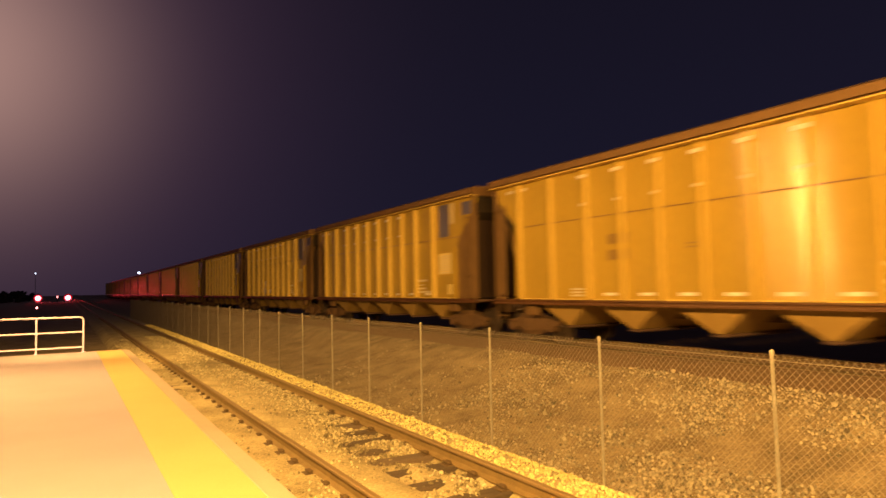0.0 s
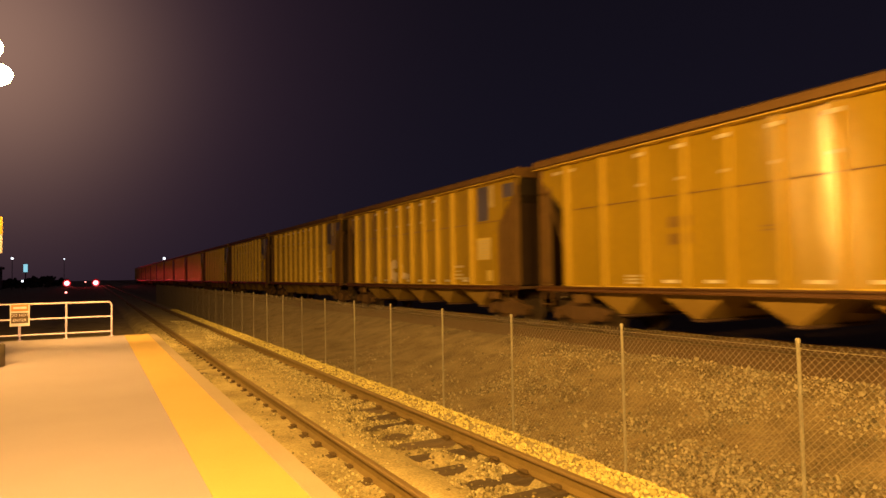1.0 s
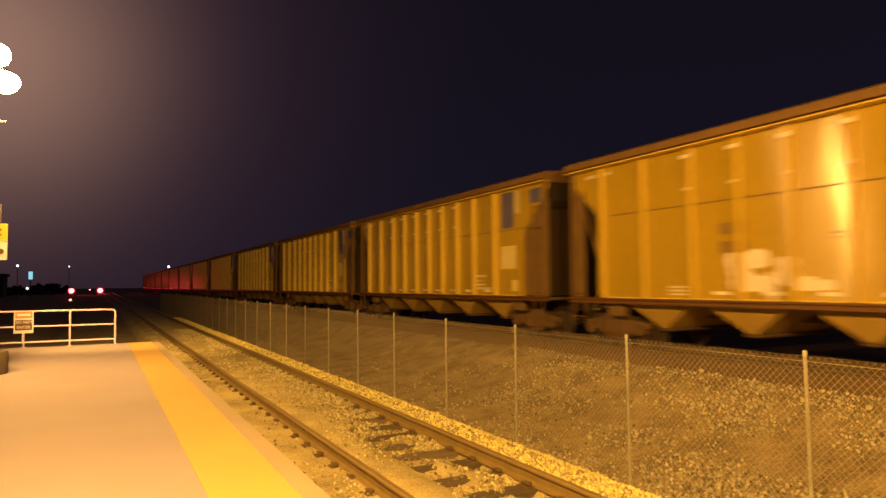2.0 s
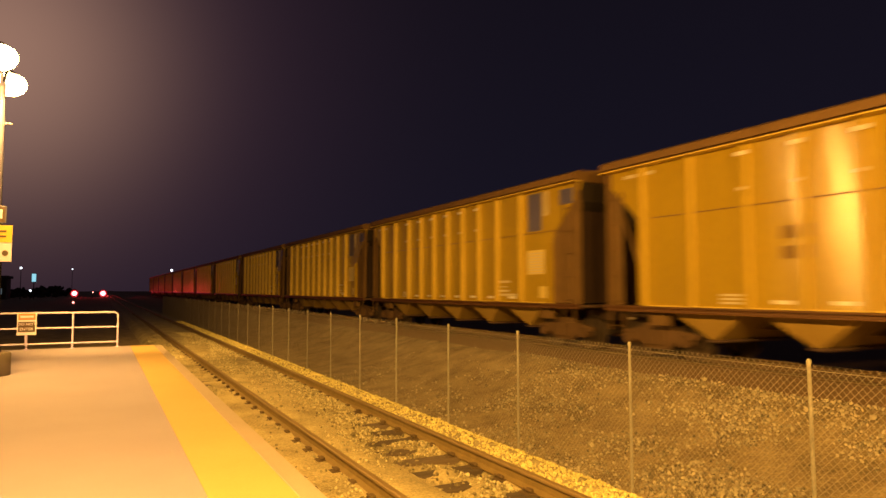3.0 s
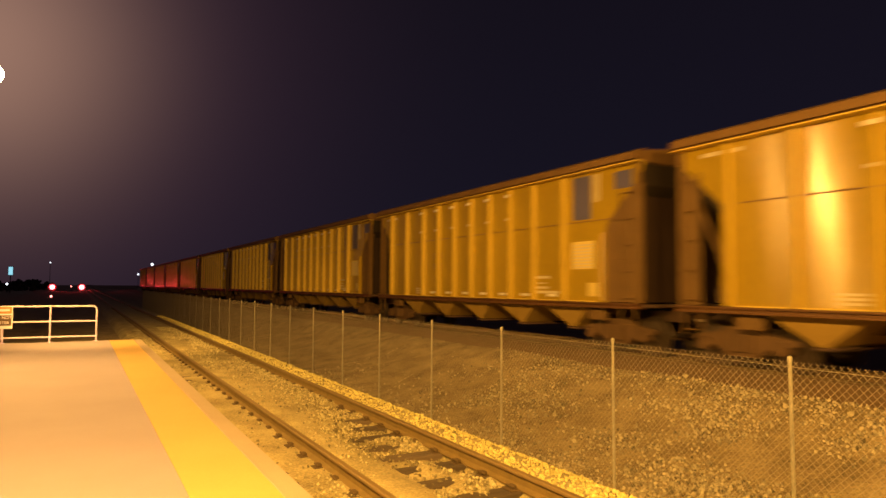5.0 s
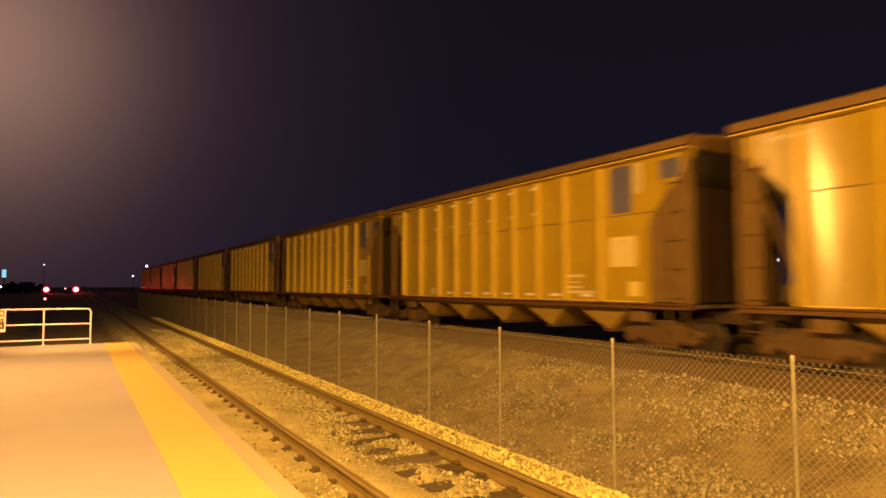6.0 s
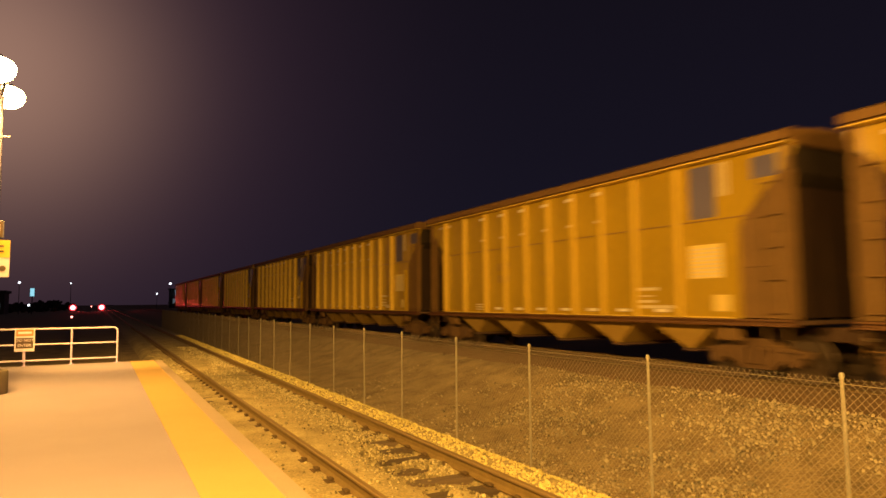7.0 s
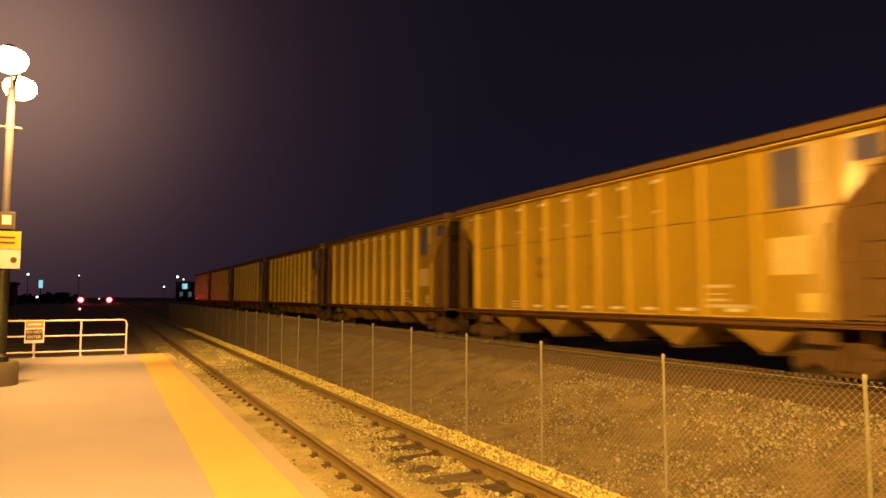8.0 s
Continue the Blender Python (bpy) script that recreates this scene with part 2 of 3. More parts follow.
# lighter yellow puts lamplight into the colour of rib webs and lips
CAR_LIT_EDGE = material("car_lit_edge_paint", (0.56, 0.42, 0.05), (0.74, 0.57, 0.10), 2.5, 0.5, 0.0, bump=0.08, grain=25, stretch=(1, 1, 0.3))
PLACARD = material("placard_paint", (0.62, 0.50, 0.12), (0.76, 0.63, 0.20), 3, 0.5, bump=0.03)
# yellow darkened for the shade that the sill throws on the bays
CAR_BAY_SHADED = material("bay_shaded_paint", (0.26, 0.175, 0.042), (0.44, 0.315, 0.08), 2.0, 0.5, 0.0, bump=0.15, grain=20)
WHEEL = material("wheel_steel", (0.06, 0.045, 0.035), (0.13, 0.10, 0.08), 6, 0.55, 0.6, bump=0.1, grain=50)
LAMP_GLOW = glow("lamp_lens", (1.0, 0.56, 0.17), 50)
RED_GLOW = glow("red_lens", (1.0, 0.22, 0.24), 6.0)
# dim glow that imitates the haze around each red light
RED_HALO = glow("red_halo", (1.0, 0.03, 0.045), 0.2)
CYAN_GLOW = glow("cyan_lamp", (0.30, 0.70, 0.85), 1.0)
PALE_GLOW = glow("pale_lamp", (0.80, 0.86, 0.95), 2.5)
DARK_WALL = material("far_dark_wall", (0.05, 0.05, 0.055), (0.08, 0.08, 0.085), 0.3, 0.8, bump=0.05)
FAR_ROOF = material("far_roof", (0.06, 0.06, 0.065), (0.09, 0.09, 0.095), 0.3, 0.8, bump=0.05)
RED_DIM = glow("red_lens_small", (1.0, 0.25, 0.2), 6)
WINDOW_GLOW = glow("lit_window", (0.55, 0.75, 0.85), 0.1)
FAR_PANE = material("dark_pane", (0.01, 0.01, 0.012), (0.015, 0.015, 0.018), 2, 0.15, bump=0.0)
FOLIAGE = material("dark_foliage", (0.03, 0.04, 0.02), (0.07, 0.08, 0.04), 3, 0.9, bump=0.3, island=True)

# ---- the ground, one sheet ----
PROFILE = [(-900, -0.6), (-40, -0.6), (-10, -0.55), (-0.95, -0.45), (-0.8, -0.2), (-0.55, -0.155), (-0.1, -0.152), (0.0, -0.15), (0.12, -0.065), (0.6, -0.06), (1.05, -0.09), (1.3, -0.13), (1.5, -0.15),
           (1.62, -0.1), (2.05, -0.07), (2.2, -0.13), (2.75, -0.6), (3.4, -0.78), (4.2, -0.70), (5.4, -0.52), (6.4, -0.24), (7.2, 0.03), (7.7, 0.15), (7.95, 0.16), (8.3, 0.17), (9.0, 0.25), (11.4, 0.26), (12.2, 0.2),
           (14.0, -0.4), (40, -0.5), (900, -0.5)]


def ground_z(x, y):
    px, pz = zip(*PROFILE)
    z = float(np.interp(x, px, pz))
    if 0.1 < x < 1.45:
        bare = min(1, max(0, (x - 0.3) / 0.4)) * min(1, max(0, (12.8 - y) / 3.5)) * min(1, max(0, 0.8 + 1.7 * noise.noise(Vector((x * 2.0, y * 1.5, 5.0)))))
        z -= 0.118 * bare
    if 3.0 < x < 8.0:
        z += 0.06 * noise.noise(Vector((x * 0.6, y * 0.35, 3.0)))
    if -0.9 < x < 9:
        z += 0.015 * noise.noise(Vector((x * 3, y * 3, 1.0)))
    return z


def build_ground():
    xs = sorted(set([-900, -300, -100, -40, -10, -3, -0.95, 12.4, 13, 14, 20, 40, 120, 400, 900] + [round(-0.85 + 0.14 * i, 3) for i in range(93)]))
    ys = sorted(set([-400, -200, -100, -50, -25, -12] + [round(-8 + 0.35 * i, 3) for i in range(150)] + [46, 50, 56, 64, 75, 90, 120, 170, 250, 400, 700, 1200]))
    v = [(x, y, ground_z(x, y)) for y in ys for x in xs]
    n = len(xs)
    f = [(j * n + i, j * n + i + 1, (j + 1) * n + i + 1, (j + 1) * n + i) for j in range(len(ys) - 1) for i in range(n - 1)]
    me = bpy.data.meshes.new("ground")
    me.from_pydata(v, [], f)
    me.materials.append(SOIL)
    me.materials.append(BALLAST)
    me.materials.append(DARK_SHADED_BALLAST)
    # slot 2 paints the shaded ballast from the bank's crest eastward
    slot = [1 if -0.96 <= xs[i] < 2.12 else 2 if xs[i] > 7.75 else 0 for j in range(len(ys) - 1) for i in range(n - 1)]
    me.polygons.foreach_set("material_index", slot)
    me.polygons.foreach_set("use_smooth", [True] * len(f))
    tagged(new("ground", me), "brown gravel ground, pale ballast by the platform, shade-darkened by the train", "ground", kind="structure")


build_ground()

PLAT_Z, PLAT_END = 0.24, 22.95


def build_platform():
    p = thing("platform", -4, 10, 0, "low concrete station platform with a yellow edge strip", "platform", kind="structure")
    p.matrix_world = pose(0, 0, 0)
    part("slab", Mesh().box(-11.0, -1.735, -60, PLAT_END, -0.7, PLAT_Z, 0.003), CONCRETE, p)
    part("tactile_strip", Mesh().box(-1.734, -1.0795, -60, PLAT_END - 0.004, -0.6, PLAT_Z + 0.004, 0.002), TACTILE, p, "bright yellow tactile warning strip")
    part("edge_curb", Mesh().box(-1.0785, -0.862, -60, PLAT_END - 0.008, -0.7, PLAT_Z - 0.002, 0.015), CURB, p, "pale concrete edge of the platform")


build_platform()

# ---- tracks ----


def rail_meshes(head_mat):
    body = [(-0.07, -0.165), (0.07, -0.165), (0.07, -0.15), (0.012, -0.125), (0.009, -0.05), (0.03, -0.036), (-0.03, -0.036), (-0.009, -0.05), (-0.012, -0.125), (-0.07, -0.15)]
    head = [(-0.036, -0.035), (0.036, -0.035), (0.036, -0.008), (0.028, 0.0), (-0.028, 0.0), (-0.036, -0.008)]
    foot = Mesh().prism(body, "y", -80, 420).data("rail", RAIL_STEEL)
    top = Mesh().prism(head, "y", -80, 420).data("rail_head", head_mat)
    return foot, top


def build_track(x0, z0, label, y_from, count, tie_rise, head_mat):
    track = thing("railway_track", x0, 0, z0, label, "railway track", kind="structure")
    foot, top = rail_meshes(head_mat)
    for dx in (-0.7525, 0.7525):
        r = new("rail", foot)
        r.parent = track
        r.location = (dx, 0, 0)
        h = new("rail_head", top)
        h.parent = r
        tagged(h, "worn shiny rail head")
    tie = Mesh().box(-1.3, 1.3, -0.115, 0.115, -0.33, -0.168 + tie_rise, 0.012).data("tie", TIE_WOOD)
    clip = Mesh().box(-0.17, 0.17, -0.09, 0.09, -0.168, -0.15, 0.004)
    for s in (-1, 1):
        clip.box(s * 0.1 - 0.03, s * 0.1 + 0.03, -0.045, 0.045, -0.15, -0.112, 0.01)
        clip.tube((s * 0.12, -0.075, -0.128), (s * 0.12, 0.075, -0.128), 0.012, 6)
    clip = clip.data("rail_fastening", RUST_AND_SHADE)
    for i in range(count):
        y = y_from + 0.56 * i
        t = new("tie", tie)
        t.parent = track
        t.matrix_basis = pose(random.uniform(-0.03, 0.03), y, random.uniform(-0.006, 0.006), 0, 0, random.uniform(-0.8, 0.8))
        for dx in (-0.7525, 0.7525):
            c = new("rail_fastening", clip)
            c.parent = track
            c.matrix_basis = pose(dx, y, 0, 0, 0, 0 if dx < 0 else 180)
    return track


build_track(0.7525, 0.0, "rusty single track on timber ties beside the platform", -11.24, 134, 0.006, RAIL_HEAD)
MAIN_X, MAIN_Z = 10.2, 0.3
# dark iron on these rail heads puts the train's shade into their colour
build_track(MAIN_X, MAIN_Z, "main line track under the passing freight train", -10.2, 110, 0.02, RUST_AND_SHADE)

# ---- loose stones ----


def icosa():
    g = (1 + 5 ** 0.5) / 2
    v = np.array([(-1, g, 0), (1, g, 0), (-1, -g, 0), (1, -g, 0), (0, -1, g), (0, 1, g), (0, -1, -g), (0, 1, -g), (g, 0, -1), (g, 0, 1), (-g, 0, -1), (-g, 0, 1)], float)
    f = np.array([(0, 11, 5), (0, 5, 1), (0, 1, 7), (0, 7, 10), (0, 10, 11), (1, 5, 9), (5, 11, 4), (11, 10, 2), (10, 7, 6), (7, 1, 8), (3, 9, 4), (3, 4, 2), (3, 2, 6), (3, 6, 8), (3, 8, 9),
                  (4, 9, 5), (2, 4, 11), (6, 2, 10), (8, 6, 7), (9, 8, 1)])
    return v / np.linalg.norm(v[0]), f


def scatter(name, spots, sizes, mat, label, sink=0.35):
    """Angular stones, each a squashed and dented lump, in one mesh."""
    v0, f0 = icosa()
    rng = np.random.default_rng(len(spots))
    n = len(spots)
    q = rng.normal(size=(n, 4))
    q /= np.linalg.norm(q, axis=1)[:, None]
    w, x, y, z = q.T
    rot = np.stack([1 - 2 * (y * y + z * z), 2 * (x * y - z * w), 2 * (x * z + y * w), 2 * (x * y + z * w), 1 - 2 * (x * x + z * z), 2 * (y * z - x * w),
                    2 * (x * z - y * w), 2 * (y * z + x * w), 1 - 2 * (x * x + y * y)], 1).reshape(n, 3, 3)
    lumps = v0[None] * rng.uniform(0.72, 1.2, (n, 12, 1)) * rng.uniform(0.6, 1.15, (n, 1, 3))
    lumps = np.einsum("nij,nkj->nki", rot, lumps) * (np.array(sizes)[:, None, None] * 0.5)
    centre = np.array(spots)
    centre[:, 2] += np.array(sizes) * (0.5 - sink)
    verts = (lumps + centre[:, None]).reshape(-1, 3)
    faces = (f0[None] + 12 * np.arange(n)[:, None, None]).reshape(-1, 3)
    me = bpy.data.meshes.new(name)
    me.from_pydata(verts.tolist(), [], faces.tolist())
    me.materials.append(mat)
    return tagged(new(name, me), label, "gravel", kind="stuff")


def stone_field(count, x0, x1, y0, y1, lo, hi, keep, power=1.7):
    spots, sizes = [], []
    while len(spots) < count:
        x = random.uniform(x0, x1)
        y = y0 + (y1 - y0) * random.random() ** power
        if keep(x, y) < random.random():
            continue
        spots.append((x, y, ground_z(x, y)))
        sizes.append(random.uniform(lo, hi) * (1.6 if random.random() < 0.06 else 1.0))
    return spots, sizes


def near_keep(x, y):
    for r in (0.0, 1.505):
        if abs(x - r) < 0.085:
            return 0.0
    patch = noise.noise(Vector((x * 1.4, y * 0.45, 7.0)))
    if x < 0:
        return 0.06 + 0.4 * patch
    return 0.03 + 0.7 * (x / 1.5) ** 2 + 0.5 * patch * (0.2 + x)


def bank_keep(x, y):
    patch = noise.noise(Vector((x * 0.8, y * 0.8, 11.0)))
    wide = noise.noise(Vector((x * 0.35, y * 0.25, 2.0)))
    return 0.38 + 1.0 * patch + 0.6 * wide


s_near = stone_field(12500, -0.78, 1.56, 3.5, 34, 0.016, 0.046, near_keep)
scatter("ballast_stones", *s_near, STONE_LIGHT, "pale crushed ballast stones between and beside the rails")
def tie_keep(x, y):
    return min(1, max(0, (x - 0.3) / 0.4)) * min(1, max(0, (12.8 - y) / 3.5)) * (0.5 + noise.noise(Vector((x * 2.0, y * 1.5, 5.0)))) if abs(x - 1.505) > 0.085 else 0.0


# these stones carry both oily dirt and the shade among the ties
s_oily_shaded = stone_field(1100, 0.3, 1.6, 3.5, 13, 0.02, 0.055, tie_keep)
s_oily_shaded = ([(x, y, z + random.choice((0.0, 0.0, 0.03))) for x, y, z in s_oily_shaded[0]], s_oily_shaded[1])
scatter("oily_stones", *s_oily_shaded, STONE_OILY_SHADED, "dark oily ballast stones strewn over the timber ties")
s_shoulder = stone_field(8500, 1.58, 2.24, 3.0, 46, 0.025, 0.052, lambda x, y: 1.0)
scatter("shoulder_stones", *s_shoulder, STONE_SHOULDER, "bright yellowish crushed stones on the ballast shoulder")
s_rear = stone_field(2600, -0.78, 1.56, -12, 3.6, 0.022, 0.055, near_keep, 1.0)
scatter("ballast_stones", *s_rear, STONE_LIGHT, "pale crushed ballast stones between and beside the rails")
s_rear = stone_field(2600, 1.58, 2.24, -12, 3.1, 0.025, 0.052, lambda x, y: 1.0, 1.0)
scatter("shoulder_stones", *s_rear, STONE_SHOULDER, "bright yellowish crushed stones on the ballast shoulder")
s_rear = stone_field(3500, 2.25, 7.9, -12, 2.6, 0.03, 0.075, bank_keep, 1.0)
scatter("bank_stones", *s_rear, STONE_BANK, "brown crushed stones on the bank behind the fence")
s_bank = stone_field(16000, 2.25, 7.85, 2.5, 21, 0.02, 0.064, lambda x, y: bank_keep(x, y) * min(1, max(0.06, (16.5 - y) / 8)), 1.25)
scatter("bank_stones", *s_bank, STONE_BANK, "brown crushed stones on the bank behind the fence", 0.2)

# ---- chain-link fence ----
BAY_CELLS = 34
FENCE_X, BAY, FENCE_Y0, FENCE_TOP, FENCE_LOW = 3.43, 2.44, 4.95, 1.25, -0.74


def build_fence():
    fence = thing("chain_link_fence", FENCE_X, 0, 0, "galvanised chain-link fence between the platform track and the main line", "fence", kind="structure")
    post = Mesh().lathe([(0.0195, -0.95), (0.0195, FENCE_TOP - 0.03), (0.025, FENCE_TOP - 0.028), (0.025, FENCE_TOP - 0.005), (0.021, FENCE_TOP + 0.012), (0.006, FENCE_TOP + 0.02)], 0, 0, 10).data("post", GALV, True)
    band = Mesh()
    for z in (FENCE_TOP - 0.09, 0.75, 0.25, -0.25):
        band.lathe([(0.025, z), (0.025, z + 0.014)], 0, 0, 8)
    band = band.data("tie_band", GALV)
    lo, hi, dia_w, dia_h = FENCE_LOW, FENCE_TOP - 0.05, BAY / BAY_CELLS, 0.074
    panel = Mesh()
    slope = dia_h / dia_w
    for sign in (-1, 1):
        k = -int((hi - lo) / dia_h) - 2
        while k < BAY_CELLS + int((hi - lo) / dia_h) + 2:
            # z falls or rises along the bay from the top knuckle k
            pts = []
            ya = k * dia_w
            a, b = (ya - 0.02 * sign / slope, hi + 0.02), (ya + sign * (hi - lo) / slope, lo)
            y0, z0, y1, z1 = *a, *b
            lo_t, hi_t = 0.0, 1.0
            for edge, side in ((0.0, 1), (BAY, -1)):
                d0, d1 = side * (y0 - edge), side * (y1 - edge)
                if d0 < 0 and d1 < 0:
                    lo_t = 2.0
                elif d0 < 0:
                    lo_t = max(lo_t, d0 / (d0 - d1))
                elif d1 < 0:
                    hi_t = min(hi_t, d0 / (d0 - d1))
            if lo_t < hi_t:
                pts = [(0.002 * sign, y0 + (y1 - y0) * t, z0 + (z1 - z0) * t) for t in (lo_t, hi_t)]
                panel.tube(pts[0], pts[1], 0.0018, 4)
            k += 1
    panel.tube((0.006, 0, hi - 0.035), (0.006, BAY, hi - 0.035), 0.0028, 4)
    panel.tube((0.006, 0, lo + 0.03), (0.006, BAY, lo + 0.03), 0.0025, 4)
    panel = panel.data("mesh_panel", WIRE)
    for i in range(-4, 30):
        y = FENCE_Y0 + BAY * i
        shift = {1: -0.045, 2: 0.05, 4: 0.08}.get(i, 0.0)
        lean = pose(0, y + shift, random.uniform(-0.012, 0.012), random.uniform(-0.5, 0.5), random.uniform(-0.5, 0.5), 0)
        o = new("post", post)
        o.parent, o.matrix_basis = fence, lean
        b = new("tie_band", band)
        b.parent = o
        m = new("mesh_panel", panel)
        m.parent, m.location = fence, (-0.036, y, 0)


build_fence()

# ---- guard rail at the platform's end, with its sign ----
END_Y = 22.87


def build_guard_rail():
    g = thing("guard_rail", -2.08, END_Y, PLAT_Z, "white painted pipe guard rail at the platform end", "railing")
    r, top, mid, low = 0.026, 1.02, 0.59, 0.15
    for name, z in (("top_rail", top), ("middle_rail", mid), ("bottom_rail", low)):
        tube = Mesh()
        if z == top:
            tube.path([(-6.2, 0, top), (-0.1, 0, top), (-0.03, 0, top - 0.03), (0, 0, top - 0.1)], r, 8)
        else:
            tube.tube((-6.2, 0, z), (0, 0, z), r * 0.9, 8)
        part(name, tube, WHITE_RAIL, g, smooth=True)
    for i, x in enumerate((0, -1.17, -2.3, -3.5, -4.7, -5.9)):
        part("post", Mesh().tube((x, 0, 0.0), (x, 0, top - (0.1 if i == 0 else 0)), r, 8).lathe([(0.075, 0.0), (0.075, 0.012)], x, 0, 10), WHITE_RAIL, g, smooth=True)


build_guard_rail()


def letters(parent, body, size, x, y, z, mat):
    """Flat raised lettering on a sign that faces the south, each letter a part."""
    made, pen = [], 0.0
    for ch in body:
        if ch == " ":
            pen += size * 0.3
            continue
        cu = bpy.data.curves.new("letter", "FONT")
        cu.body, cu.size, cu.extrude, cu.align_y = ch, size, 0.0015, "CENTER"
        tmp = bpy.data.objects.new("letter", cu)
        me = bpy.data.meshes.new_from_object(tmp)
        bpy.data.objects.remove(tmp)
        me.materials.append(mat)
        across = [v.co.x for v in me.vertices]
        made.append((me, pen - min(across)))
        pen += max(across) - min(across) + size * 0.1
    for me, left in made:
        ob = new("letter", me)
        ob.parent = parent
        ob.matrix_basis = pose(x + left - (pen - size * 0.1) / 2, y, z, 90)


def build_end_sign():
    s = thing("warning_sign", -4.38, END_Y - 0.045, 0.97, "white and orange do-not-enter sign on the guard rail", "sign")
    part("plate", Mesh().box(-0.235, 0.235, -0.006, 0.006, -0.32, 0.31, 0.004), SIGN_WHITE, s)
    part("header_panel", Mesh().box(-0.205, 0.205, -0.012, -0.0075, 0.10, 0.285), SIGN_ORANGE, s, "orange header panel")
    part("writing_bar", Mesh().box(-0.16, 0.16, -0.016, -0.0125, 0.165, 0.225), SIGN_WHITE, s)
    part("field", Mesh().box(-0.205, 0.205, -0.012, -0.0075, -0.235, 0.055), SIGN_DARK, s, "dark panel with white letters")
    for body, z in (("DO NOT", -0.015), ("ENTER", -0.155)):
        letters(s, body, 0.108, 0, -0.014, z, SIGN_WHITE)
    part("stake", Mesh().tube((-0.02, 0.0, -0.62), (-0.02, 0.0, -0.31), 0.018, 8), WHITE_RAIL, s)


build_end_sign()

# ---- platform lamps ----


def build_lamp_post():
    p = thing("platform_lamp", -4.44, 16.6, PLAT_Z, "tall twin-headed platform lamp on a round concrete plinth", "lamp", "lamps along the platform")
    part("plinth", Mesh().lathe([(0.33, 0), (0.34, 0.02), (0.34, 0.42), (0.32, 0.45)], 0, 0, 24), PLINTH, p, "round concrete plinth", True)
    part("lower_shaft", Mesh().lathe([(0.17, 0.45), (0.17, 0.55), (0.125, 0.6), (0.115, 3.0), (0.085, 3.1)], 0, 0, 16), DARK_POLE, p, "dark painted lower shaft", True)
    part("shaft", Mesh().lathe([(0.082, 3.05), (0.07, 5.77), (0.075, 5.82)], 0, 0, 16), PALE_POLE, p, "pale steel upper shaft", True)
    part("bracket", Mesh().tube((-0.16, 0, 5.02), (0.2, 0, 5.02), 0.02, 8).lathe([(0.085, 4.97), (0.085, 5.07)], 0, 0, 12), PALE_POLE, p, smooth=True)
    for dx, dy in HEADS:
        part("arm", Mesh().path([(0, 0, 5.72), (dx * 0.5, dy * 0.5, 6.23), (dx, dy * 0.85, 6.33), (dx, dy, 6.31)], 0.03, 8), PALE_POLE, p, smooth=True)
        head = part("lamp_head", Mesh().lathe([(0.04, 6.37), (0.10, 6.34), (0.16, 6.295), (0.155, 6.285)], dx, dy, 16), PALE_POLE, p, smooth=True)
        # the globe's size takes in the glare around the lamp
        part("lens", Mesh().lathe([(0.15, 6.283), (0.26, 6.23), (0.31, 6.14), (0.31, 6.04), (0.25, 5.93), (0.15, 5.86), (0.01, 5.835)], dx, dy, 20), LAMP_GLOW, head, "glowing sodium lamp globe, enlarged to its glare", True)
    return p


post = build_lamp_post()
for lx, ly, watts in LAMP_POSTS[1:]:
    copy_thing(post, pose(lx, ly, PLAT_Z))


def build_pole_signs():
    n = thing("number_sign", -4.44, 16.41, 3.40, "small framed white car-stop sign on the lamp post", "sign")
    part("frame", Mesh().box(-0.19, 0.19, -0.012, 0.012, -0.17, 0.17, 0.006), PALE_POLE, n)
    part("face", Mesh().box(-0.165, 0.165, -0.018, -0.0135, -0.145, 0.145), SIGN_DARK, n)
    part("writing_bar", Mesh().box(-0.03, 0.12, -0.023, -0.0185, -0.08, 0.1), SIGN_WHITE, n)
    s = thing("platform_sign", -4.44, 16.39, 2.83, "yellow and white platform notice on the lamp post", "sign")
    part("lower_panel", Mesh().box(-0.3, 0.3, -0.012, 0.012, -0.36, 0.36, 0.008), SIGN_WHITE, s)
    part("upper_panel", Mesh().box(-0.298, 0.298, -0.018, -0.0135, 0.02, 0.358), SIGN_YELLOW, s, "yellow upper half")
    for z in (0.24, 0.14):
        part("writing_bar", Mesh().box(-0.22, 0.2, -0.023, -0.0185, z - 0.018, z + 0.018), SIGN_DARK, s)
    part("round_mark", Mesh().prism([(0.19 + 0.055 * math.cos(i * 0.5236), -0.19 + 0.055 * math.sin(i * 0.5236)) for i in range(12)], "y", -0.018, -0.0135), SIGN_DARK, s)


build_pole_signs()

# ---- signals and the distance ----


SIGNAL_Y, SIGNAL_Z = 250.0, 0.72


def disc(x, z, r, y0, y1, n=16):
    return Mesh().prism([(x + r * math.cos(6.28318 * i / n), z + r * math.sin(6.28318 * i / n)) for i in range(n)], "y", y0, y1)


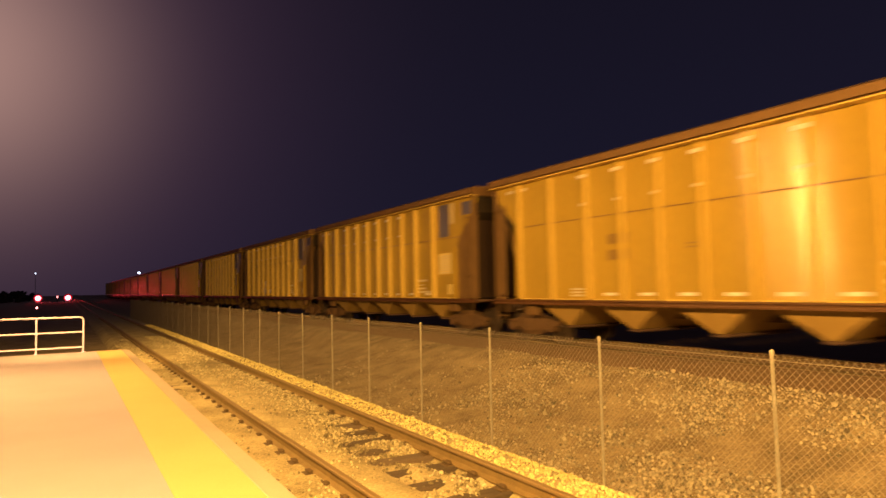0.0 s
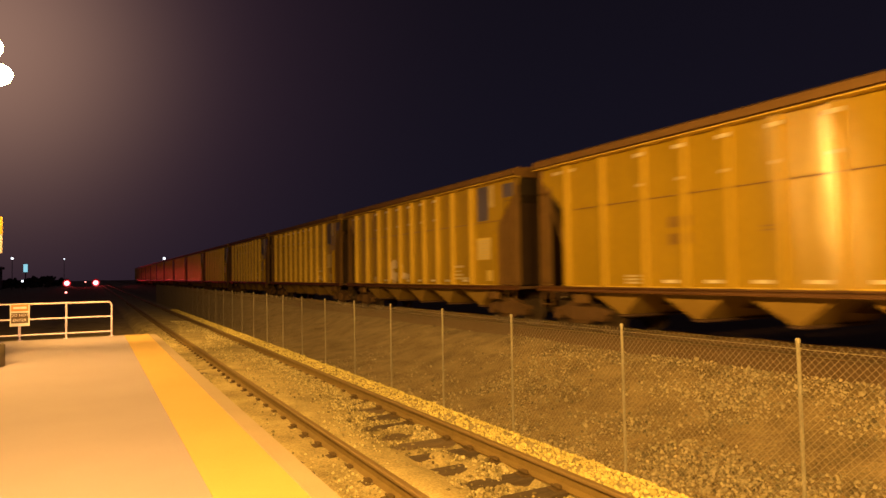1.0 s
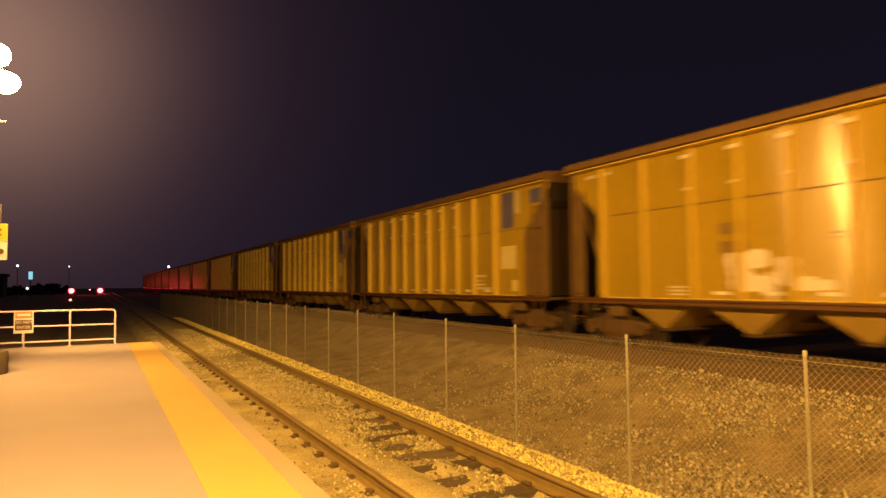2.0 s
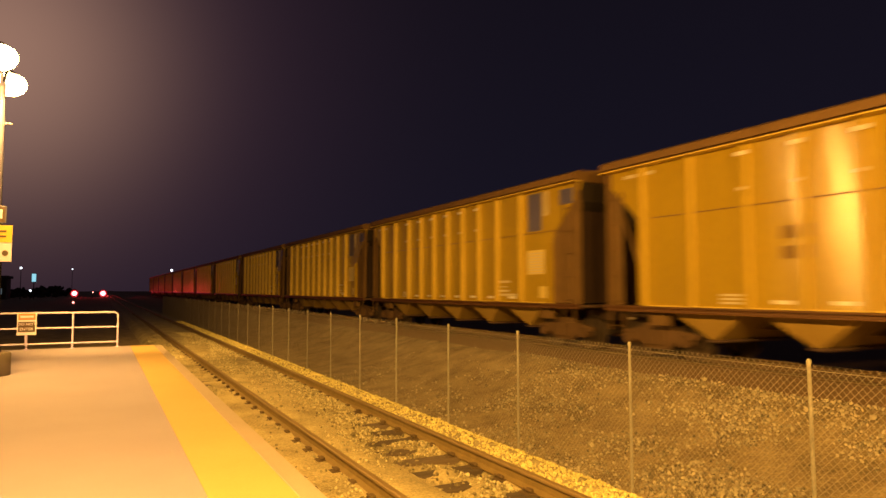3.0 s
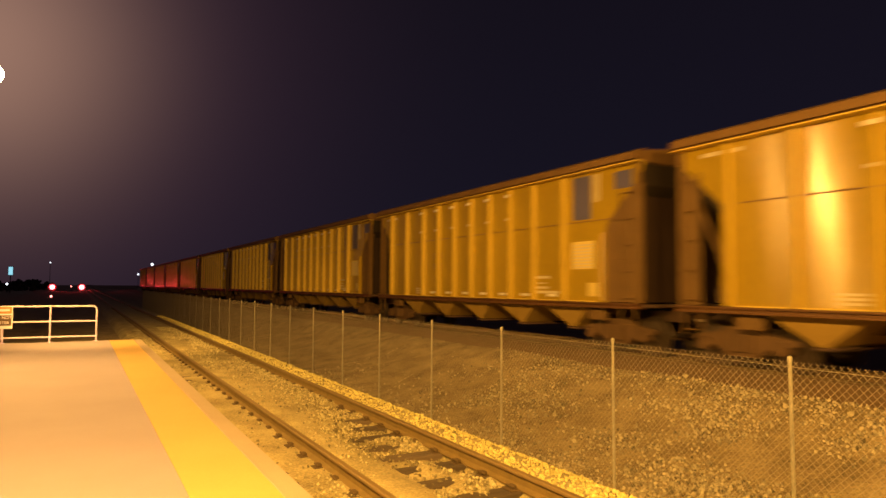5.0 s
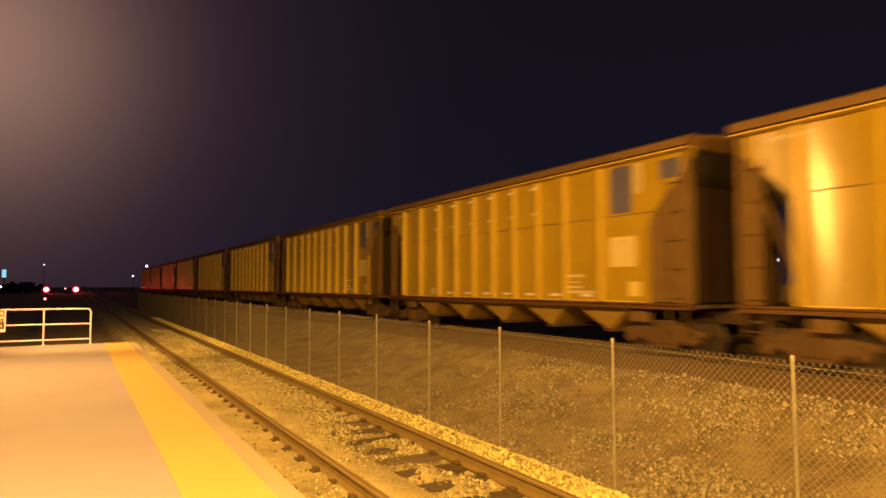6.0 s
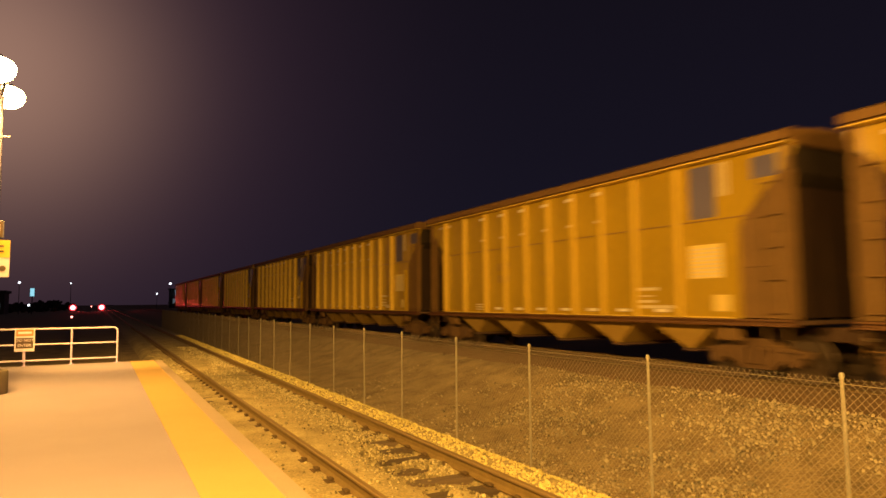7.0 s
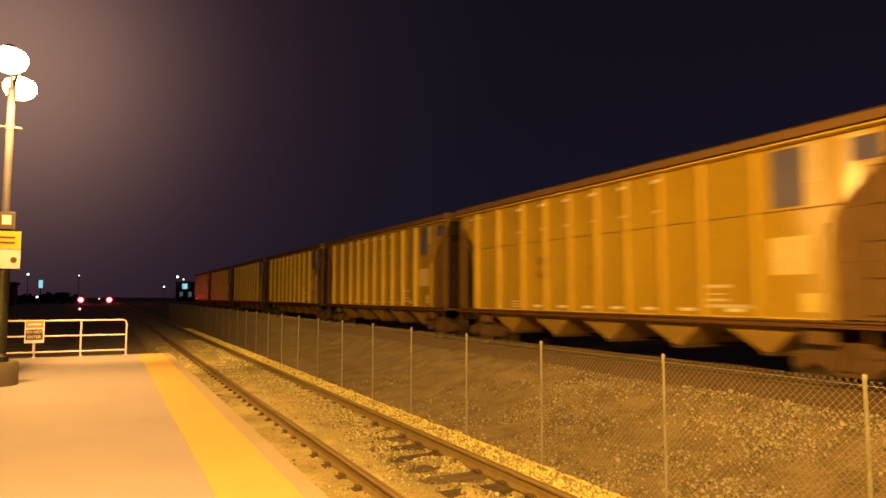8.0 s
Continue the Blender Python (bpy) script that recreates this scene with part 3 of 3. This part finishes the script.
def build_signal(x, low):
    g = ground_z(x, SIGNAL_Y)
    s = thing("railway_signal", x, SIGNAL_Y, g, "low railway signal showing a bright red light", "signal", "signals beside the line")
    z = SIGNAL_Z - g
    part("mast", Mesh().tube((0, 0.12, 0), (0, 0.12, z + 0.8), 0.09, 10), DARK_POLE, s, smooth=True)
    part("base", Mesh().box(-0.4, 0.4, -0.2, 0.55, 0, 0.2, 0.03), CURB, s)
    # a glowing disc imitates the halo, and the lens is swollen to its glare
    part("backplate", disc(0, z, 1.25, 0.0, 0.05, 24), RED_HALO, s, "dim red glowing disc for the light's halo")
    part("red_lens", disc(0, z, 0.78, -0.06, -0.004, 24), RED_GLOW, s, "glowing red lens")
    arc = [(math.cos(i * math.pi / 10), math.sin(i * math.pi / 10)) for i in range(11)]
    hood = Mesh().prism([(1.33 * c, z + 1.33 * q) for c, q in arc] + [(1.28 * c, z + 1.28 * q) for c, q in reversed(arc)], "y", -0.3, -0.004)
    part("hood", hood, DARK_POLE, s)
    data = bpy.data.lights.new("signal_light", "SPOT")
    data.energy, data.color, data.shadow_soft_size, data.spot_size, data.spot_blend = 6500, (1.0, 0.035, 0.04), 0.5, radians(24), 0.6
    new("signal_light", data).matrix_world = look((x, SIGNAL_Y - 0.9, SIGNAL_Z), (8.7, 120, 1.6))
    if low:
        # added glow for a reflection under the left signal, placed to fit the view
        m = thing("marker_lamp", -6.72, 130, ground_z(-6.72, 130), "small red glow on an added stand, for a reflection", "lamp", "marker lamps beside the line")
        part("stand", Mesh().box(-0.25, 0.25, 0.0, 0.3, 0, 0.12, 0.03).tube((0, 0.08, 0.1), (0, 0.08, 0.3), 0.06, 8), DARK_POLE, m)
        part("lens", disc(0, 0.27, 0.17, -0.08, -0.004, 12), RED_DIM, m, "glowing red lens")
        m = thing("marker_lamp", x + 5.4, SIGNAL_Y - 4, ground_z(x + 5.4, SIGNAL_Y - 4), "small dim red marker lamp on a low stand", "lamp", "marker lamps beside the line")
        part("stand", Mesh().box(-0.25, 0.25, 0.0, 0.3, 0, 0.12, 0.03).tube((0, 0.15, 0.1), (0, 0.15, 1.6), 0.06, 8), DARK_POLE, m)
        part("lens", disc(0, 1.55, 0.2, -0.08, -0.004, 12), RED_DIM, m, "glowing red lens")


build_signal(-1.97, False)
build_signal(-10.37, True)


def build_far_lamp(x, y, z, r, glowing, label):
    g = ground_z(x, y)
    s = thing("street_lamp", x, y, g, label, "lamp", "far street lamps")
    h = z - g
    part("pole", Mesh().tube((0, 0, 0), (0, 0, h), 0.1, 8, 0.06), DARK_POLE, s, smooth=True)
    part("lamp_head", Mesh().lathe([(0.02, h - r), (r * 0.8, h - r * 0.7), (r, h), (r * 0.8, h + r * 0.7), (0.02, h + r)], 0, 0, 10), glowing, s, "glowing lamp head", True)


for spot in ((28.0, 350, 11.5, 0.6), (30.8, 350, 10.3, 0.4), (-20.9, 200, 7.5, 0.3), (18.5, 300, 5.9, 0.35), (-11.5, 260, 9.0, 0.22), (-19.5, 210, 1.7, 0.3),
             (318, 200, 15.0, 0.9), (322, 203, 9.0, 0.7), (314, 198, 11.0, 0.6), (296, 200, 14.5, 0.8), (300, 204, 10.0, 0.6), (292, 201, 12.0, 0.5), (246, 200, 14.0, 0.9), (335, 205, 12.0, 0.6)):
    build_far_lamp(*spot, PALE_GLOW, "distant pale street lamp on a dark pole")


def build_lit_sign():
    s = thing("lit_sign", -18.0, 200, -0.6, "distant upright sign glowing pale cyan", "sign")
    part("post", Mesh().tube((0, 0, 0), (0, 0, 4.6), 0.12, 8), DARK_POLE, s)
    part("sign_box", Mesh().box(-0.55, 0.55, -0.2, 0.2, 4.5, 6.75, 0.06), DARK_POLE, s)
    part("sign_face", Mesh().box(-0.46, 0.46, -0.24, -0.204, 4.62, 6.63), CYAN_GLOW, s, "glowing cyan face")


build_lit_sign()


def build_far_building(x, y, w, d, h, lit, label):
    b = thing("building", x, y, -0.6, label, "building", "far buildings")
    part("wall", Mesh().box(-w / 2, w / 2, 0, d, 0, h, 0.05), DARK_WALL, b)
    part("roof", Mesh().box(-w / 2 - 0.5, w / 2 + 0.5, -0.5, d + 0.5, h + 0.004, h + 0.7, 0.1), FAR_ROOF, b)
    part("canopy", Mesh().box(-w / 2 - 0.2, w / 2 + 0.2, -2.2, -0.004, h * 0.62, h * 0.62 + 0.4, 0.05), FAR_ROOF, b)
    n = max(2, int(w / 3.2))
    for i in range(n):
        x0 = -w / 2 + (i + 0.5) * w / n
        win = part("window", Mesh().box(x0 - 0.95, x0 + 0.95, -0.08, -0.004, h * 0.2, h * 0.55), DARK_POLE, b)
        part("pane", Mesh().box(x0 - 0.82, x0 + 0.82, -0.1, -0.084, h * 0.24, h * 0.52), WINDOW_GLOW if i in lit else FAR_PANE, win)
    return b


build_far_building(-33.0, 205, 17, 10, 5.5, (3, 4), "long low dark building with a few lit windows")
build_far_building(32.6, 356, 8, 8, 9.2, (0, 1), "small dark building with a cool lit front")
part("wall_lamp", Mesh().box(-1.7, 0.7, -0.3, -0.104, 6.3, 8.9, 0.05), CYAN_GLOW, bpy.data.objects["building.001"], "cool bright floodlit panel")


def build_tree_line():
    """Far dark bushes along the line's other side, in one mesh."""
    spots, sizes = [], []
    for i in range(2600):
        a = random.random()
        x = random.choice((random.uniform(-90, -14), random.uniform(30, 160)))
        y = random.uniform(240, 420)
        h = 2.5 + 2.5 * noise.noise(Vector((x * 0.07, y * 0.01, 0)))
        spots.append((x, y, -0.5 + h * a))
        sizes.append(random.uniform(0.8, 2.2))
    scatter("far_bushes", spots, sizes, FOLIAGE, "dark distant bushes at the horizon", 0.5)["category"] = "bushes"


build_tree_line()

# ---- the freight train ----
HALF, SIDE_IN, CAR_PITCH = 7.5, 6.25, 16.0
SILL_LOW, SILL_TOP, SIDE_TOP, ROOF = 1.11, 1.24, 4.51, 4.835


RIBS = (6.2, 4.8, 3.4, 2.23, 1.1, -0.02, -1.13, -2.25, -3.4, -4.72)


def side_outline():
    right = [(SIDE_IN, SILL_TOP), (SIDE_IN, 3.0), (SIDE_IN + 0.04, 3.12), (SIDE_IN + 0.13, 3.26), (HALF - 0.34, 4.0), (HALF - 0.12, 4.2), (HALF - 0.03, 4.31), (HALF, 4.42), (HALF, SIDE_TOP)]
    return right + [(-y, z) for y, z in reversed(right)]


def build_car():
    car = thing("hopper_car", 0, 0, 0, "yellow ribbed covered hopper car rolling on the main line", "train car", "cars of the freight train")
    # hopper core with sloping ends
    core = [(-4.6, SILL_TOP), (4.6, SILL_TOP), (HALF - 0.1, 4.0), (HALF - 0.1, SIDE_TOP), (-HALF + 0.1, SIDE_TOP), (-HALF + 0.1, 4.0)]
    part("slope_sheet", Mesh().prism(core, "x", -1.42, 1.42), CAR_SLOPE_SHADED, car, "brown sloping end sheet, near-black for the gap's shade")
    outline = side_outline()
    for s in (-1, 1):
        side = part("side_sheet", Mesh().prism(outline, "x", s * 1.425, s * 1.46), CAR_PAINT, car)
        part("seam", Mesh().box(min(s * 1.461, s * 1.475), max(s * 1.461, s * 1.475), -SIDE_IN - 0.4, 6.0, 3.27, 3.295), CAR_ROOF, side, "welded seam")
        for y in RIBS:
            # the web is painted lighter than its flange, as if lit from the south
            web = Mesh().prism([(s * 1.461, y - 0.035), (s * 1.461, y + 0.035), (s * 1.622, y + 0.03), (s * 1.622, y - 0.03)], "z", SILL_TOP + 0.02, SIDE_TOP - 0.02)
            part("rib", web, CAR_LIT_EDGE, side, "upright rib coloured lighter to look lit")
            part("rib_flange", Mesh().box(*sorted((s * 1.625, s * 1.64)), y - 0.045, y + 0.045, SILL_TOP + 0.02, SIDE_TOP - 0.02), CAR_PAINT, side)
            # white bars paint the light that the ribs catch high up
            if -3.0 < y < 4.0:
                part("marking", Mesh().box(*sorted((s * 1.643, s * 1.649)), y - 0.12, y + 0.12, 4.27, 4.35), REFLECTOR, side, "white bar for light caught near the rib's top")
                part("marking", Mesh().box(*sorted((s * 1.643, s * 1.649)), y - 0.07, y + 0.07, 3.58, 3.64), CAR_WHITE, side)
        edge = Mesh().box(*sorted((s * 1.461, s * 1.58)), -6.23, -6.09, SILL_TOP + 0.02, 2.95, 0.01)
        part("edge_rib", edge, CAR_PAINT, side)
        part("side_sill", Mesh().prism([(s * 1.45, SILL_LOW), (s * 1.64, SILL_LOW), (s * 1.64, SILL_LOW + 0.035), (s * 1.57, SILL_LOW + 0.04), (s * 1.57, SILL_TOP - 0.04), (s * 1.64, SILL_TOP - 0.035), (s * 1.64, SILL_TOP), (s * 1.45, SILL_TOP)], "y", -HALF + 0.05, HALF - 0.05), CAR_SILL, car, "dark red-brown side sill")
        part("top_chord", Mesh().prism([(s * 1.4, SIDE_TOP + 0.034), (s * 1.58, SIDE_TOP + 0.034), (s * 1.58, SIDE_TOP + 0.075), (s * 1.67, SIDE_TOP + 0.08), (s * 1.68, ROOF - 0.09), (s * 1.6, ROOF - 0.06), (s * 1.5, ROOF - 0.01), (s * 1.4, ROOF - 0.01)], "y", -HALF, HALF), CAR_ROOF, car, "brown top chord")
        part("chord_lip", Mesh().box(*sorted((s * 1.42, s * 1.69)), -HALF + 0.01, HALF - 0.01, SIDE_TOP + 0.004, SIDE_TOP + 0.032, 0.004), CAR_LIT_EDGE, car, "thin lip under the top chord, coloured as a highlight")
        part("sill_lip", Mesh().box(*sorted((s * 1.461, s * 1.53)), -SIDE_IN, SIDE_IN, SILL_TOP + 0.004, SILL_TOP + 0.03), CAR_LIT_EDGE, side, "yellow lip along the sill, lightened to look lit")
        # stencils, as bars
        x0, x1 = sorted((s * 1.461, s * 1.465))
        f = 1 if s < 0 else -1
        part("placard", Mesh().box(*sorted((s * 1.4605, s * 1.463)), *sorted((f * -5.0, f * -5.84)), 2.07, 2.78), PLACARD, side, "pale yellow stencil panel")
        for i in range(8):
            z = 2.10 + 0.081 * i
            part("stencil_bar", Mesh().box(x0, x1, *sorted((f * -5.05, f * -5.79)), z, z + 0.04), CAR_WHITE, side)
        for z, a, b, h in ((1.84, -3.45, -4.05, 0.07), (1.70, -3.5, -3.9, 0.03), (1.56, -3.45, -4.0, 0.06), (1.43, -3.48, -4.55, 0.07)):
            part("stencil_bar", Mesh().box(x0, x1, *sorted((f * a, f * b)), z, z + h), CAR_WHITE, side)
        for z in (2.2, 2.58):
            part("emblem_bar", Mesh().box(x0, x1, *sorted((f * 2.12, f * 2.72)), z, z + 0.24), CAR_BLACK, side, "dark emblem bars")
        part("paint_patch", Mesh().box(x0, x1, *sorted((f * -5.06, f * -5.72)), 3.34, 4.45), CAR_GREY, side, "grey-blue patch")
        # flat patch painted in place of the dark opening near the corner
        part("paint_patch", Mesh().box(x0, x1, *sorted((f * -6.6, f * -7.15)), 3.98, 4.4), CAR_GREY, side, "grey-blue patch")
        for k in range(3):
            part("stencil_bar", Mesh().box(x0, x1, *sorted((f * (-5.8 - 0.1 * k), f * (-5.85 - 0.1 * k))), 3.75, 4.45), CAR_WHITE, side)
        part("paint_patch", Mesh().box(x0, x1, *sorted((f * -5.6, f * -6.14)), 1.38, 1.72), PLACARD, side, "pale yellow repaint square")
        part("stencil_bar", Mesh().box(x0, x1, *sorted((f * 5.92, f * 6.12)), 4.31, 4.39), CAR_WHITE, side)
        part("stencil_bar", Mesh().box(x0, x1, *sorted((f * 6.3, f * 6.85)), 4.31, 4.39), CAR_WHITE, side)
        for z in (1.33, 1.41, 1.49):
            part("stencil_bar", Mesh().box(x0, x1, *sorted((f * 3.6, f * 4.1)), z, z + 0.045), CAR_WHITE, side)
        for z in (2.36, 2.44):
            part("stencil_bar", Mesh().box(x0, x1, *sorted((f * 0.12, f * 0.42)), z, z + 0.03), CAR_BLACK, side)
        for a, b in zip(RIBS[2:], RIBS[3:]):
            y = (a + b) / 2 - 0.1
            part("reflector", Mesh().box(x0, x1, y - 0.2, y + 0.2, 1.35, 1.42), REFLECTOR, side, "white reflector strip")
    roof = part("roof", Mesh().prism([(-1.4, SIDE_TOP + 0.006), (1.4, SIDE_TOP + 0.006), (1.4, ROOF - 0.03), (0.6, ROOF + 0.06), (-0.6, ROOF + 0.06), (-1.4, ROOF - 0.03)], "y", -HALF + 0.02, HALF - 0.02), CAR_ROOF, car)
    for y in (-5.2, -1.8, 1.8, 5.2):
        part("hatch", Mesh().box(-0.45, 0.45, y - 1.3, y + 1.3, ROOF + 0.064, ROOF + 0.16, 0.03), CAR_ROOF, roof)
    # five discharge bays under the sill
    for c in (-4.6, -2.3, 0.0, 2.3, 4.6):
        v = [(-1.40, c - 1.06, 1.2), (1.40, c - 1.06, 1.2), (1.40, c + 1.06, 1.2), (-1.40, c + 1.06, 1.2), (-1.12, c - 0.09, 0.56), (1.12, c - 0.09, 0.56), (1.12, c + 0.09, 0.56), (-1.12, c + 0.09, 0.56)]
        bay = part("discharge_bay", Mesh().add(v, [(0, 1, 2, 3), (7, 6, 5, 4), (0, 4, 5, 1), (1, 5, 6, 2), (2, 6, 7, 3), (3, 7, 4, 0)]), CAR_BAY_SHADED, car)
        part("gate", Mesh().box(-1.14, 1.14, c - 0.14, c + 0.14, 0.49, 0.556, 0.02), CAR_DARK, bay, "dark discharge gate")
    for s in (-1, 1):
        for e in (-1, 1):
            part("bolster_end", Mesh().box(s * 1.36 - 0.08, s * 1.36 + 0.08, e * 5.86 - 0.27, e * 5.86 + 0.27, 0.80, SILL_LOW - 0.004, 0.015), CAR_END, car, "brown bolster end under the sill")
    part("centre_sill", Mesh().box(-0.22, 0.22, -HALF - 0.1, HALF + 0.1, 0.78, 1.07, 0.02), CAR_DARK, car)
    part("end_panel", Mesh().box(-1.3, 1.3, -HALF + 0.2, -HALF + 0.26, SILL_TOP + 0.02, 3.75), END_SHADED, car, "brown end sheet, darkened for the gap's shade")
    for s in (-1, 1):
        wing = part("wing_plate", Mesh().box(s * 1.425 - 0.015, s * 1.425 + 0.015, -HALF + 0.3, -SIDE_IN + 0.3, SILL_TOP + 0.02, 4.05), CAR_END, car, "brown end wing plate with stiffeners")
        for z in (2.25, 3.2):
            part("stiffener", Mesh().box(s * 1.45 - 0.009, s * 1.45 + 0.009, -HALF + 0.3, -SIDE_IN - 0.01, z, z + 0.05, 0.004), CAR_END, wing)
    for e in (-1, 1):
        part("end_platform", Mesh().box(-1.5, 1.5, *sorted((e * 6.0, e * (HALF - 0.02))), SILL_LOW + 0.03, SILL_TOP - 0.02, 0.01), CAR_DARK, car)
        for s in (-1, 1):
            part("corner_post", Mesh().box(s * 1.47 - 0.06, s * 1.47 + 0.06, e * (HALF - 0.12) - 0.06, e * (HALF - 0.12) + 0.06, SILL_TOP, SIDE_TOP, 0.01), CAR_END, car)
            post = Mesh().box(s * 1.44 - 0.018, s * 1.44 + 0.018, *sorted((e * (HALF - 0.5), e * (HALF - 0.02))), SILL_TOP + 0.01, 4.02)
            panel = part("end_post_panel", post, CAR_END, car, "brown end post panel")
            for z in (2.0, 2.9):
                part("strap", Mesh().box(s * 1.47 - 0.011, s * 1.47 + 0.011, *sorted((e * (HALF - 0.52), e * (HALF - 0.0))), z, z + 0.05), CAR_END, panel)
            brace = Mesh().tube((s * 1.3, e * 6.1, SILL_TOP), (s * 1.3, e * (HALF - 0.2), 3.9), 0.05, 6)
            part("brace", brace, CAR_END, car)
        ladder = Mesh()
        for k in range(6):
            z = 0.75 + 0.62 * k
            ladder.tube((-1.55, e * 6.85, z), (-1.55, e * 7.3, z), 0.011, 5)
        for y in (6.85, 7.3):
            ladder.box(-1.565, -1.54, e * y - 0.015, e * y + 0.015, 0.65, 4.0)
        part("ladder", ladder, CAR_END, car)
        coupler = part("coupler", Mesh().box(-0.13, 0.13, *sorted((e * (HALF + 0.1), e * (HALF + 0.42))), 0.74, 0.98, 0.02).box(-0.2, 0.2, *sorted((e * (HALF + 0.36), e * (HALF + 0.575))), 0.68, 1.04, 0.03), CAR_DARK, car)
        part("stencil_bar", Mesh().box(-0.2035, -0.2005, *sorted((e * (HALF + 0.38), e * (HALF + 0.55))), 0.83, 0.89), CAR_WHITE, coupler, "white stencilled mark")
        cyl = Mesh().tube((-0.9, e * 5.75, 1.75), (0.3, e * 5.75, 1.75), 0.2, 12).box(-1.1, -0.5, e * 6.6 - 0.2, e * 6.6 + 0.2, 1.3, 1.65, 0.02)
        part("brake_cylinder", cyl, CAR_DARK, car)
        truck = part("truck", truck_mesh(), TRUCK, car, "dusty brown cast truck frame")
        truck.location = (0, e * 6.25, 0)
        for a in (-1, 1):
            w = part("wheelset", wheelset_mesh(), WHEEL, truck)
            w.location = (0, a * 0.87, 0.46)
    return car


def truck_mesh():
    m = Mesh()
    for s in (-1, 1):
        frame_pts = [(-1.15, 0.52), (-1.15, 0.62), (-0.55, 0.72), (-0.3, 0.84), (0.3, 0.84), (0.55, 0.72), (1.15, 0.62), (1.15, 0.52), (0.6, 0.42), (0.35, 0.24), (-0.35, 0.24), (-0.6, 0.42)]
        m.prism(frame_pts, "x", s * 0.96, s * 1.1)
        for k in (-0.18, 0, 0.18):
            m.tube((s * 1.13, k, 0.34), (s * 1.13, k, 0.68), 0.07, 8)
        for a in (-0.87, 0.87):
            m.tube((s * 0.94, a, 0.46), (s * 1.2, a, 0.46), 0.14, 10)
    return m.box(-1.1, 1.1, -0.2, 0.2, 0.4, 0.75, 0.03)


def wheelset_mesh():
    m = Mesh().tube((-0.85, 0, 0), (0.85, 0, 0), 0.075, 10)
    for s in (-1, 1):
        ring = 20
        prof = [(0.08, 0.86), (0.12, 0.86), (0.16, 0.79), (0.36, 0.79), (0.4, 0.83), (0.455, 0.83), (0.46, 0.72), (0.49, 0.70), (0.49, 0.685), (0.4, 0.69), (0.36, 0.74), (0.16, 0.74), (0.08, 0.70)]
        v = [(s * x, r * math.cos(6.28318 * i / ring), r * math.sin(6.28318 * i / ring)) for r, x in prof for i in range(ring)]
        n = len(prof)
        m.add(v, [(k * ring + i, k * ring + (i + 1) % ring, ((k + 1) % n) * ring + (i + 1) % ring, ((k + 1) % n) * ring + i) for k in range(n) for i in range(ring)])
        for i in range(3):
            a = 2.0944 * i
            m.tube((s * 0.86, 0.05 * math.cos(a), 0.05 * math.sin(a)), (s * 0.89, 0.05 * math.cos(a), 0.05 * math.sin(a)), 0.015, 5)
    return m


GAP_Y0 = 17.89
cars = []
first = build_car()
for n in range(-3, 14):
    y = GAP_Y0 + CAR_PITCH * n + CAR_PITCH / 2
    c = first if n == -3 else copy_thing(first, pose(MAIN_X, y, MAIN_Z))
    if n == -3:
        first.matrix_world = pose(MAIN_X, y, MAIN_Z)
    cars.append((c, y))


def graffiti(car):
    """A pale tag sprayed low on one car's side."""
    side = next(o for o in car.children if o.name.startswith("side_sheet"))
    m = Mesh()
    # blobs on the panels and on the rib between them
    for lo, hi, x, n in ((1.66, 2.4, -1.461, 9), (0.55, 1.3, -1.461, 7), (1.40, 1.50, -1.671, 5)):
        for i in range(n):
            y, z = random.uniform(lo, hi), 1.72 + random.uniform(-0.3, 0.36) * (1 if lo > 1 else 0.8)
            w, h = min(random.uniform(0.16, 0.36), (hi - lo) * 0.5 + 0.02), random.uniform(0.1, 0.24)
            m.prism([(y + w * math.cos(a * 0.785) * (1 + 0.2 * math.sin(a * 3)), z + h * math.sin(a * 0.785)) for a in range(8)], "x", x - 0.0008 * (i + 1), x)
    part("graffiti", m, TAG_PAINT, side, "pale sprayed graffiti tag")


graffiti(cars[4][0])


def rolled(t):
    """How far the train has rolled towards the south at t seconds."""
    return 17.116 * t + 0.0343 * t * t


def motions():
    times = [0.5 * i for i in range(17)]
    ticks = [i / FPS for i in range(8 * FPS + 1)]
    for c, y in cars:
        walk(c, [(t, pose(MAIN_X, y - rolled(t), MAIN_Z)) for t in times])
        for truck in c.children:
            if truck.name.startswith("truck"):
                for w in truck.children:
                    a = w.location.y
                    walk(w, [(t, pose(0, a, 0.46, math.degrees(rolled(t) / 0.46))) for t in ticks])


motions()
